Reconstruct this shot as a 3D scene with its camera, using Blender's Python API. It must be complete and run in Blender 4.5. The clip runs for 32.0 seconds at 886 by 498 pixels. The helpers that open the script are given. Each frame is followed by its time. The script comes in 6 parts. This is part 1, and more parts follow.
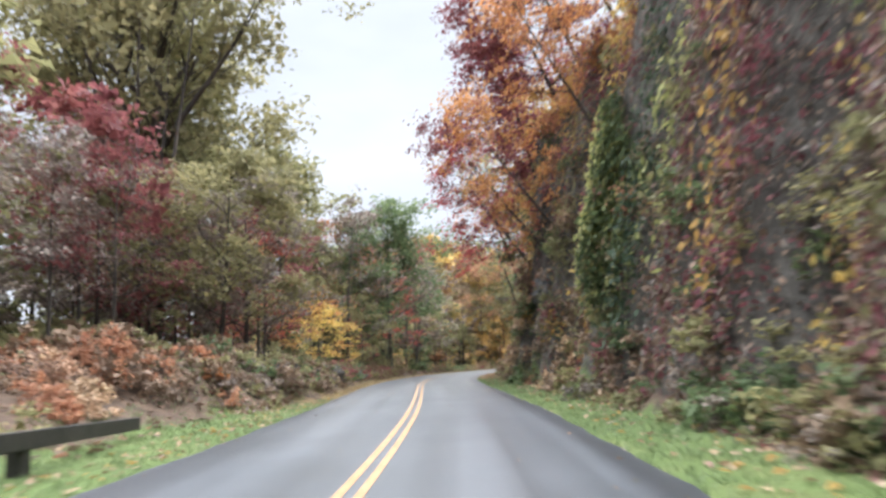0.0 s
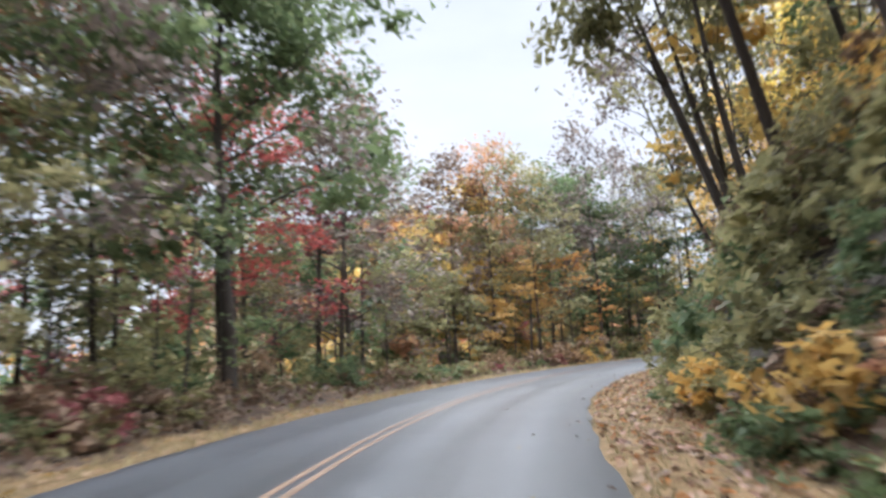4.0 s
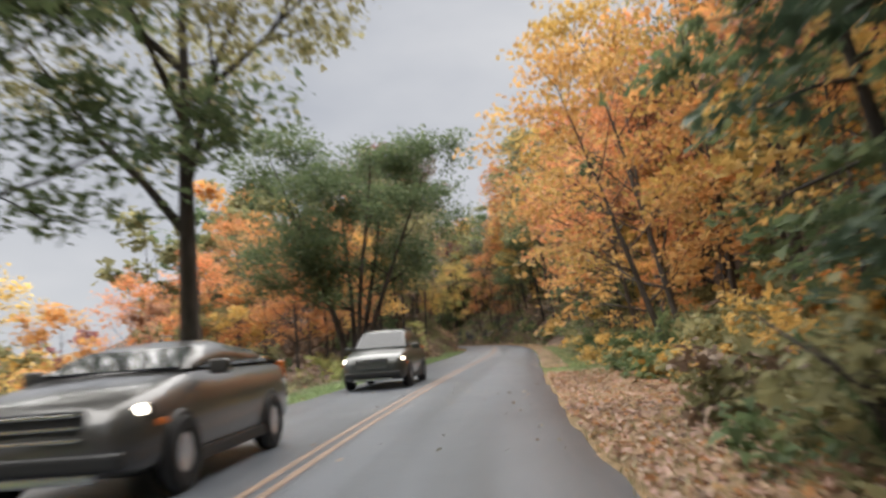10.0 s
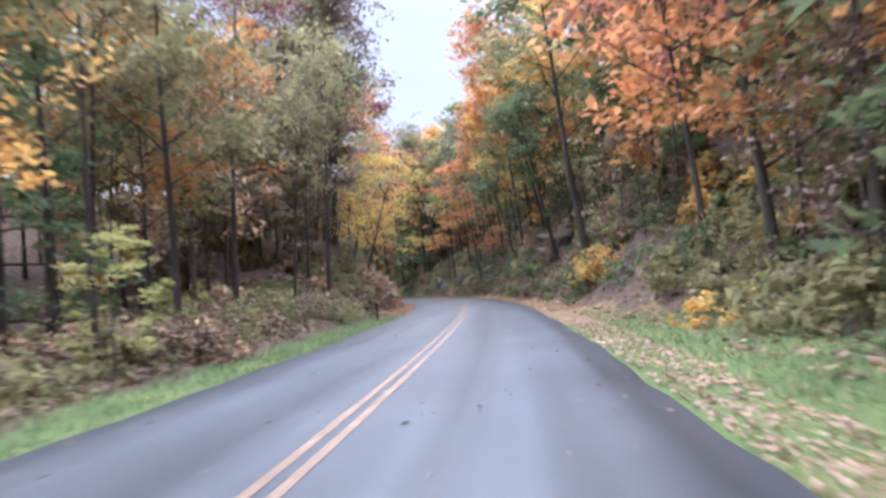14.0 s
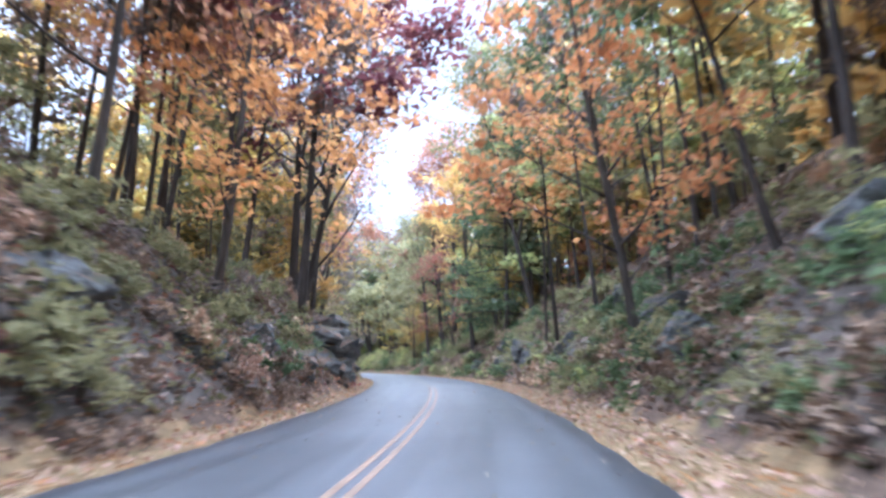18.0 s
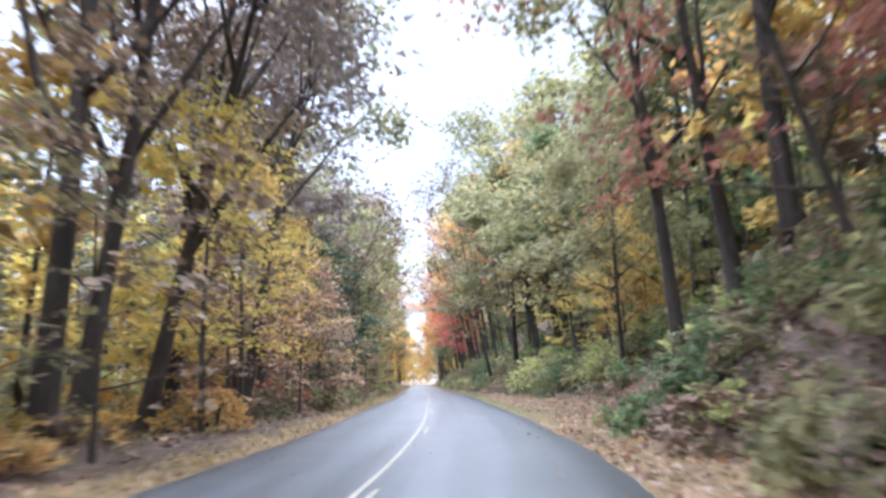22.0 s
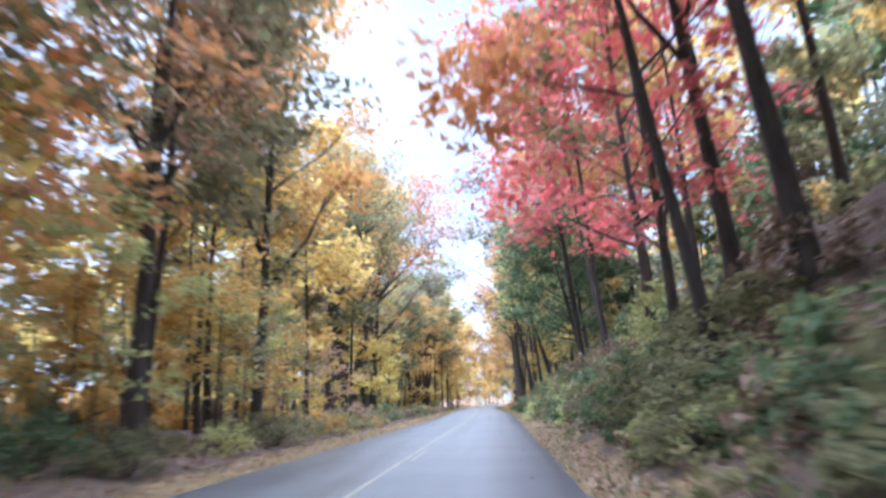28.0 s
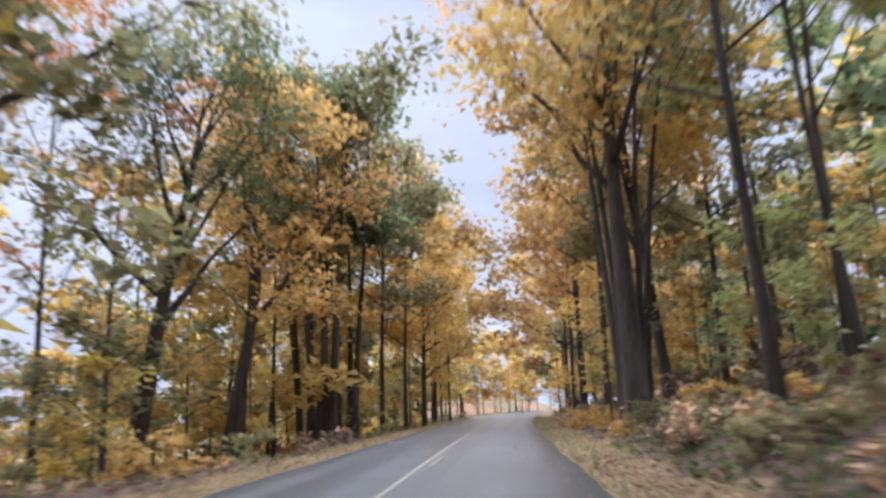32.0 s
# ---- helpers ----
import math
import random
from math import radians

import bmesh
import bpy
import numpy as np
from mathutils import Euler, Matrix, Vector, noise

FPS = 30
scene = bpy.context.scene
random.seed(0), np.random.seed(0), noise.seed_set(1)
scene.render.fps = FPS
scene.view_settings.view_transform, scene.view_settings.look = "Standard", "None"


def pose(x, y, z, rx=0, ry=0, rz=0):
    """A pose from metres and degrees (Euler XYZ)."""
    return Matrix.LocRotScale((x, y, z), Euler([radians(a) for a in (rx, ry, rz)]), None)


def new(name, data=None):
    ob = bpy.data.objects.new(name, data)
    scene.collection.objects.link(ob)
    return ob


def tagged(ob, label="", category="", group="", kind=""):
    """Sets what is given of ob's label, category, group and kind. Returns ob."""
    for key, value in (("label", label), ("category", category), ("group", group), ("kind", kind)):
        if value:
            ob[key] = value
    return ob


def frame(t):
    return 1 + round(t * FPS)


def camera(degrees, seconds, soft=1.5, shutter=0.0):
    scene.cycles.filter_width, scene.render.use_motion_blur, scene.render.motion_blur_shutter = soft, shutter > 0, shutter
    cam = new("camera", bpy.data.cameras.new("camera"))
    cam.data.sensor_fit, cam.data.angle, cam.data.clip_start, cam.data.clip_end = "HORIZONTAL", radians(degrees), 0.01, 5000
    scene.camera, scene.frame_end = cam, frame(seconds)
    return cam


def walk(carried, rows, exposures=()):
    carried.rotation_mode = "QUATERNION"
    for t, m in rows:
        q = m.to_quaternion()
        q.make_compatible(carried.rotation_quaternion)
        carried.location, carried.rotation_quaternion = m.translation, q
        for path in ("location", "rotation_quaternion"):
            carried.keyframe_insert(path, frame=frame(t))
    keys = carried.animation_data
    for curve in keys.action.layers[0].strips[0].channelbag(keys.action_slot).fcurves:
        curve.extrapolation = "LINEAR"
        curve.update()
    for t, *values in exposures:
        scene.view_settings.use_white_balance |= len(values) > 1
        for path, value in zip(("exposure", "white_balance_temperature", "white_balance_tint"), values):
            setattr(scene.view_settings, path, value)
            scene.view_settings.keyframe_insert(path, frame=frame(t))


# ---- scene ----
cam = camera(61.2, 32.0, soft=2.8, shutter=0.5)
PATH = [
    (0.0, 0.00, 0.00, 1.25, 98.44, 2.71, 0.43),
    (0.5, 0.29, 5.83, 1.25, 97.78, 2.22, 2.47),
    (1.0, 0.41, 11.84, 1.25, 97.87, 2.31, 3.37),
    (1.5, 0.53, 18.00, 1.25, 98.35, 2.86, 3.94),
    (2.0, 0.48, 24.18, 1.25, 99.02, 3.62, 4.42),
    (2.5, 0.27, 30.52, 1.25, 99.23, 3.81, 5.05),
    (4.5, 0.95, 53.29, 1.25, 97.30, 4.25, -4.57),
    (5.0, 1.73, 59.15, 1.25, 97.32, 4.88, -9.25),
    (5.5, 3.00, 64.82, 1.25, 97.37, 5.36, -14.37),
    (6.0, 4.61, 70.50, 1.25, 97.18, 5.50, -20.34),
    (6.5, 6.72, 75.83, 1.25, 97.16, 6.07, -26.33),
    (7.0, 9.33, 80.81, 1.25, 97.57, 6.44, -33.09),
    (7.5, 12.43, 85.47, 1.25, 98.07, 6.18, -38.49),
    (8.0, 15.87, 89.81, 1.25, 99.30, 6.44, -43.81),
    (8.5, 19.97, 93.63, 1.25, 100.23, 6.65, -49.50),
    (9.0, 24.40, 96.97, 1.25, 99.88, 6.11, -53.54),
    (9.5, 29.00, 100.13, 1.25, 98.20, 5.19, -55.59),
    (10.0, 33.60, 102.79, 1.25, 96.99, 4.38, -58.46),
    (10.5, 38.69, 105.46, 1.25, 96.33, 4.44, -60.91),
    (11.0, 43.46, 107.97, 1.25, 95.33, 4.33, -60.96),
    (11.5, 48.40, 110.45, 1.25, 94.12, 3.93, -61.37),
    (12.0, 53.17, 112.79, 1.25, 93.09, 3.81, -61.28),
    (12.5, 58.10, 115.13, 1.25, 92.80, 4.39, -60.88),
    (13.0, 63.19, 117.47, 1.25, 93.57, 4.56, -60.18),
    (13.5, 68.12, 119.98, 1.25, 94.08, 4.51, -60.04),
    (14.0, 72.89, 122.32, 1.25, 92.96, 4.64, -59.43),
    (14.5, 77.83, 124.63, 1.25, 92.35, 3.52, -60.16),
    (16.5, 103.10, 137.41, 1.25, 95.62, 1.80, -60.08),
    (17.0, 110.84, 141.54, 1.25, 96.61, 1.18, -56.80),
    (17.5, 118.46, 145.89, 1.25, 97.47, 0.62, -53.12),
    (18.0, 125.56, 150.57, 1.25, 98.62, 0.72, -49.96),
    (18.5, 132.58, 155.67, 1.25, 99.52, 1.07, -46.26),
    (19.0, 139.34, 160.92, 1.25, 100.22, 0.56, -43.96),
    (19.5, 145.85, 166.34, 1.25, 100.45, 0.54, -42.44),
    (20.0, 151.94, 171.66, 1.25, 100.17, 0.90, -40.69),
    (20.5, 158.20, 177.24, 1.25, 100.13, 1.17, -38.77),
    (21.0, 164.09, 182.91, 1.25, 100.11, 1.29, -37.36),
    (21.5, 170.07, 188.95, 1.25, 100.06, 1.64, -35.24),
    (22.0, 175.50, 195.13, 1.25, 100.01, 2.31, -33.28),
    (22.5, 180.72, 201.65, 1.25, 100.13, 2.49, -30.79),
    (23.0, 185.53, 208.09, 1.25, 99.87, 2.82, -28.71),
    (23.5, 190.21, 214.75, 1.25, 99.75, 3.34, -27.61),
    (24.0, 194.63, 221.58, 1.25, 99.55, 3.69, -26.83),
    (24.5, 199.11, 228.60, 1.25, 100.14, 3.82, -25.84),
    (26.5, 219.02, 260.92, 1.25, 101.62, 2.43, -26.45),
    (27.0, 224.49, 270.18, 1.25, 101.91, 2.15, -26.96),
    (27.5, 230.11, 279.49, 1.25, 101.70, 1.93, -27.28),
    (28.0, 235.73, 288.54, 1.25, 101.60, 2.24, -27.68),
    (28.5, 241.35, 297.58, 1.25, 102.09, 1.90, -28.40),
    (29.0, 247.19, 307.07, 1.25, 101.88, 1.99, -28.25),
    (29.5, 252.81, 316.11, 1.25, 101.89, 2.03, -27.66),
    (30.0, 258.47, 325.24, 1.25, 102.01, 2.30, -27.23),
    (30.5, 264.01, 334.39, 1.25, 102.21, 2.27, -26.85),
    (31.0, 269.66, 343.50, 1.25, 102.02, 2.17, -26.60),
    (31.5, 275.08, 352.67, 1.25, 102.33, 1.87, -26.38),
    (32.0, 280.39, 361.88, 1.25, 101.94, 1.87, -25.61),
]
# seconds, stops, kelvin, tint
EXPOSURE = [(0.0, 1.35, 6030, 10.0), (1.0, 1.5, 5930, 10.0), (2.5, 1.6, 5880, 10.0), (5.0, 1.17, 5880, 13.0), (6.0, 1.15, 5830, 10.0), (7.0, 1.42, 6405, 13.0), (8.0, 1.14, 6530, 16.0), (9.0, 0.9, 6730, 9.0), (10.0, 0.65, 6480, 11.0), (11.0, 0.95, 5830, 10.0), (12.0, 1.22, 5380, 16.0), (13.0, 1.49, 5380, 21.0), (14.0, 1.42, 5280, 19.0), (14.5, 1.4, 5230, 19.0),
            (17.0, 1.88, 5030, 14.0), (18.0, 2.12, 4830, 14.0), (19.0, 2.28, 4980, 14.0), (20.0, 2.25, 4980, 14.0), (21.0, 2.25, 5180, 16.0), (22.0, 1.92, 5230, 14.0), (23.0, 1.87, 5180, 22.0), (24.0, 1.87, 4950, 28.0), (27.0, 1.84, 4780, 18.0), (28.0, 1.76, 4850, 14.0), (29.0, 1.55, 4880, 16.0), (30.0, 1.6, 4760, 23.0), (31.0, 1.42, 5280, 19.0), (32.0, 1.08, 5600, 15.0)]
walk(cam, [(t, pose(*p)) for t, *p in PATH], EXPOSURE)

# ---- sky and sun: bright overcast ----
SUN_UP, SUN_ROUND = radians(76), radians(200)
world = bpy.data.worlds.new("overcast_sky")
scene.world = world
world.use_nodes = True
wn, wl = world.node_tree.nodes, world.node_tree.links
wn.clear()
sky = wn.new("ShaderNodeTexSky")
sky.sky_type, sky.sun_disc, sky.sun_elevation, sky.sun_rotation = "NISHITA", False, SUN_UP, SUN_ROUND
coord = wn.new("ShaderNodeTexCoord")
cloud = wn.new("ShaderNodeTexNoise")
cloud.inputs["Scale"].default_value, cloud.inputs["Detail"].default_value = 2.2, 5
stretch = wn.new("ShaderNodeMapping")
stretch.inputs["Scale"].default_value = (1, 1, 2.5)
tone = wn.new("ShaderNodeValToRGB")
tone.color_ramp.elements[0].position, tone.color_ramp.elements[0].color = 0.3, (0.66, 0.69, 0.75, 1)
tone.color_ramp.elements[1].position, tone.color_ramp.elements[1].color = 0.7, (0.93, 0.94, 0.96, 1)
thin = wn.new("ShaderNodeMixRGB")
thin.inputs["Fac"].default_value = 0.93
dim = wn.new("ShaderNodeMixRGB")
dim.blend_type, dim.inputs["Fac"].default_value, dim.inputs[2].default_value = "MULTIPLY", 1, (0.1, 0.1, 0.1, 1)
back, wout = wn.new("ShaderNodeBackground"), wn.new("ShaderNodeOutputWorld")
back.inputs["Strength"].default_value = 0.5
for a, b in ((coord.outputs["Generated"], stretch.inputs[0]), (stretch.outputs[0], cloud.inputs["Vector"]), (cloud.outputs["Fac"], tone.inputs["Fac"]),
             (sky.outputs[0], dim.inputs[1]), (dim.outputs[0], thin.inputs[1]), (tone.outputs[0], thin.inputs[2]), (thin.outputs[0], back.inputs[0]), (back.outputs[0], wout.inputs[0])):
    wl.new(a, b)
sun_data = bpy.data.lights.new("sun", "SUN")
sun_data.energy, sun_data.angle, sun_data.color = 5.0, radians(100), (1.0, 0.97, 0.92)
sun = new("sun", sun_data)
sun.rotation_euler = (radians(90) - SUN_UP, 0, -SUN_ROUND)


# ---- materials ----
def shader(name):
    m = bpy.data.materials.new(name)
    m.use_nodes = True
    n, l = m.node_tree.nodes, m.node_tree.links
    return m, n, l, n["Principled BSDF"]


def noise_node(n, l, scale, detail=4, rough=0.55, stretch=None):
    """A noise in object metres."""
    t = n.new("ShaderNodeTexNoise")
    t.inputs["Scale"].default_value, t.inputs["Detail"].default_value, t.inputs["Roughness"].default_value = scale, detail, rough
    c = n.new("ShaderNodeTexCoord")
    if stretch:
        k = n.new("ShaderNodeMapping")
        k.inputs["Scale"].default_value = stretch
        l.new(c.outputs["Object"], k.inputs[0])
        l.new(k.outputs[0], t.inputs["Vector"])
    else:
        l.new(c.outputs["Object"], t.inputs["Vector"])
    return t


def ramp_node(n, l, source, stops):
    r = n.new("ShaderNodeValToRGB")
    e = r.color_ramp.elements
    while len(e) < len(stops):
        e.new(0.5)
    for k, (p, c) in zip(e, stops):
        k.position, k.color = p, (*c, 1)
    l.new(source, r.inputs["Fac"])
    return r


def blend_node(n, l, kind, fac, a, b):
    x = n.new("ShaderNodeMixRGB")
    x.blend_type = kind
    for k, v in ((0, fac), (1, a), (2, b)):
        if isinstance(v, (int, float)):
            x.inputs[k].default_value = v
        elif isinstance(v, tuple):
            x.inputs[k].default_value = (*v, 1)
        else:
            l.new(v, x.inputs[k])
    return x.outputs[0]


def bump_node(n, l, p, height, strength, distance):
    b = n.new("ShaderNodeBump")
    b.inputs["Strength"].default_value, b.inputs["Distance"].default_value = strength, distance
    l.new(height, b.inputs["Height"])
    l.new(b.outputs[0], p.inputs["Normal"])


def rough_mat(name, stops, scale, roughness=0.9, fine=None, bump=0.5, deep=0.05, stretch=None, metal=0.0):
    """A mineral or bark surface: colour from a broad noise, a finer one laid over it, relief from the finer."""
    m, n, l, p = shader(name)
    a = noise_node(n, l, scale, 5, 0.6, stretch)
    b = noise_node(n, l, fine or scale * 9, 4, 0.65, stretch)
    c = ramp_node(n, l, a.outputs["Fac"], stops)
    g = ramp_node(n, l, b.outputs["Fac"], ((0.3, (0.55,) * 3), (0.7, (1.25,) * 3)))
    l.new(blend_node(n, l, "MULTIPLY", 0.8, c.outputs[0], g.outputs[0]), p.inputs["Base Color"])
    p.inputs["Roughness"].default_value, p.inputs["Metallic"].default_value = roughness, metal
    bump_node(n, l, p, b.outputs["Fac"], bump, deep)
    return m


def leaf_mat(name, dark, mid, light, through_light=0.5, vivid=0.86):
    """Leaves: each its own tone, each tree a little shifted, some light passing through the blade."""
    m, n, l, p = shader(name)
    g, o = n.new("ShaderNodeNewGeometry"), n.new("ShaderNodeObjectInfo")
    near_mid = lambda a, k: tuple(x * k + y * (1 - k) for x, y in zip(a, mid))
    c0 = ramp_node(n, l, g.outputs["Random Per Island"], ((0.0, near_mid(dark, 0.7)), (0.35, mid), (0.7, mid), (1.0, near_mid(light, 0.7))))
    # boughs differ from one another in tone
    bough = ramp_node(n, l, noise_node(n, l, 0.45, 2).outputs["Fac"], ((0.35, (0.78, 0.8, 0.86)), (0.65, (1.18, 1.14, 1.05))))
    c = c0.outputs[0]
    c = blend_node(n, l, "MULTIPLY", 0.8, c, bough.outputs[0])
    h = n.new("ShaderNodeHueSaturation")
    shift = n.new("ShaderNodeMapRange")
    shift.inputs["To Min"].default_value, shift.inputs["To Max"].default_value = 0.488, 0.514
    val = n.new("ShaderNodeMapRange")
    val.inputs["To Min"].default_value, val.inputs["To Max"].default_value = 0.75, 1.2
    turn = n.new("ShaderNodeMath")
    turn.operation, turn.inputs[1].default_value = "MULTIPLY", 7.31
    wrap = n.new("ShaderNodeMath")
    wrap.operation = "FRACT"
    l.new(o.outputs["Random"], shift.inputs[0])
    l.new(o.outputs["Random"], turn.inputs[0])
    l.new(turn.outputs[0], wrap.inputs[0])
    l.new(wrap.outputs[0], val.inputs[0])
    l.new(shift.outputs[0], h.inputs["Hue"])
    l.new(val.outputs[0], h.inputs["Value"])
    h.inputs["Saturation"].default_value = vivid
    l.new(c, h.inputs["Color"])
    l.new(h.outputs[0], p.inputs["Base Color"])
    p.inputs["Roughness"].default_value, p.inputs["Specular IOR Level"].default_value = 0.6, 0.3
    t, x = n.new("ShaderNodeBsdfTranslucent"), n.new("ShaderNodeMixShader")
    l.new(h.outputs[0], t.inputs[0])
    x.inputs[0].default_value = through_light
    l.new(p.outputs[0], x.inputs[1])
    l.new(t.outputs[0], x.inputs[2])
    l.new(x.outputs[0], n["Material Output"].inputs[0])
    return m


def plain(name, colour, roughness=0.5, metal=0.0, coat=0.0):
    m, n, l, p = shader(name)
    v = noise_node(n, l, 14, 4)
    g = ramp_node(n, l, v.outputs["Fac"], ((0.3, tuple(0.88 * c for c in colour)), (0.7, tuple(min(1, 1.08 * c) for c in colour))))
    l.new(g.outputs[0], p.inputs["Base Color"])
    p.inputs["Roughness"].default_value, p.inputs["Metallic"].default_value, p.inputs["Coat Weight"].default_value = roughness, metal, coat
    return m


LEAF = {
    "green": leaf_mat("leaf_green", (0.0561, 0.0907, 0.0423), (0.136, 0.198, 0.0808), (0.263, 0.318, 0.138)),
    "deep": leaf_mat("leaf_deep_green", (0.0299, 0.0576, 0.034), (0.067, 0.115, 0.0628), (0.137, 0.199, 0.102), 0.3),
    "olive": leaf_mat("leaf_olive", (0.119, 0.119, 0.0565), (0.269, 0.255, 0.11), (0.465, 0.41, 0.175)),
    "lime": leaf_mat("leaf_lime", (0.192, 0.233, 0.0667), (0.459, 0.487, 0.148), (0.753, 0.711, 0.241)),
    "yellow": leaf_mat("leaf_yellow", (0.34, 0.236, 0.06), (0.72, 0.53, 0.13), (0.8, 0.68, 0.21), vivid=0.94),
    "gold": leaf_mat("leaf_gold", (0.3, 0.175, 0.055), (0.62, 0.39, 0.105), (0.74, 0.52, 0.17), vivid=0.94),
    "orange": leaf_mat("leaf_orange", (0.3, 0.137, 0.05), (0.68, 0.315, 0.105), (0.77, 0.44, 0.155), vivid=0.94),
    "rust": leaf_mat("leaf_rust", (0.188, 0.0844, 0.0569), (0.44, 0.205, 0.122), (0.665, 0.348, 0.208), vivid=0.94),
    "red": leaf_mat("leaf_red", (0.26, 0.058, 0.055), (0.6, 0.155, 0.13), (0.72, 0.28, 0.22), vivid=0.98),
    "maroon": leaf_mat("leaf_maroon", (0.109, 0.04, 0.047), (0.265, 0.0912, 0.105), (0.47, 0.194, 0.194), vivid=0.98),
    "brown": leaf_mat("leaf_brown", (0.0969, 0.0624, 0.0416), (0.243, 0.159, 0.104), (0.454, 0.302, 0.205), 0.2),
    "tan": leaf_mat("leaf_tan", (0.225, 0.142, 0.0871), (0.532, 0.338, 0.199), (0.8, 0.582, 0.361), 0.2),
    "pink": leaf_mat("fallen_leaf_pink", (0.317, 0.165, 0.124), (0.674, 0.397, 0.301), (0.8, 0.673, 0.521), 0.15),
    "grey": leaf_mat("leaf_grey_brown", (0.101, 0.0872, 0.0802), (0.25, 0.201, 0.173), (0.451, 0.368, 0.326), 0.25),
    "grass": leaf_mat("grass_green", (0.11, 0.155, 0.066), (0.23, 0.31, 0.125), (0.42, 0.5, 0.24), 0.35),
    "pale": leaf_mat("fallen_leaf_pale", (0.4, 0.35, 0.27), (0.62, 0.55, 0.44), (0.8, 0.75, 0.64), 0.1),
    "straw": leaf_mat("grass_straw", (0.183, 0.154, 0.0787), (0.414, 0.345, 0.179), (0.695, 0.571, 0.322), 0.3),
}
BARK = rough_mat("bark_dark", ((0.3, (0.034, 0.028, 0.025)), (0.6, (0.085, 0.072, 0.064)), (0.8, (0.15, 0.133, 0.118))), 1.5, 0.95, 9, 0.9, 0.06, (1, 1, 0.22))
BARK_GREY = rough_mat("bark_grey", ((0.3, (0.05, 0.042, 0.036)), (0.6, (0.12, 0.105, 0.09)), (0.8, (0.2, 0.18, 0.155))), 1.5, 0.95, 9, 0.9, 0.05, (1, 1, 0.22))
def rock_mat():
    """Grey broken rock: dark bedding streaks, pale lichen, moss and brown litter lying on the level faces."""
    m, n, l, p = shader("rock_grey")
    a, b, c = noise_node(n, l, 0.9, 6, 0.65), noise_node(n, l, 5, 6, 0.7), noise_node(n, l, 2.2, 5, 0.6, (0.6, 0.6, 3.5))
    base = ramp_node(n, l, a.outputs["Fac"], ((0.25, (0.06, 0.065, 0.07)), (0.5, (0.145, 0.157, 0.162)), (0.75, (0.3, 0.312, 0.31))))
    bed = ramp_node(n, l, c.outputs["Fac"], ((0.38, (0.4,) * 3), (0.6, (1.1,) * 3)))
    speck = ramp_node(n, l, b.outputs["Fac"], ((0.32, (0.45,) * 3), (0.68, (1.35,) * 3)))
    k = blend_node(n, l, "MULTIPLY", 0.9, blend_node(n, l, "MULTIPLY", 0.85, base.outputs[0], bed.outputs[0]), speck.outputs[0])
    geo, up = n.new("ShaderNodeNewGeometry"), n.new("ShaderNodeSeparateXYZ")
    l.new(geo.outputs["Normal"], up.inputs[0])
    add, lie_on = n.new("ShaderNodeMath"), n.new("ShaderNodeMapRange")
    add.operation = "ADD"
    l.new(up.outputs[2], add.inputs[0])
    l.new(b.outputs["Fac"], add.inputs[1])
    lie_on.inputs["From Min"].default_value, lie_on.inputs["From Max"].default_value = 1.0, 1.2
    l.new(add.outputs[0], lie_on.inputs[0])
    loose = ramp_node(n, l, a.outputs["Fac"], ((0.4, (0.06, 0.07, 0.03)), (0.55, (0.13, 0.08, 0.05)), (0.7, (0.2, 0.12, 0.08))))
    l.new(blend_node(n, l, "MIX", lie_on.outputs[0], k, loose.outputs[0]), p.inputs["Base Color"])
    p.inputs["Roughness"].default_value = 0.8
    bump_node(n, l, p, b.outputs["Fac"], 0.9, 0.12)
    return m


ROCK = rock_mat()


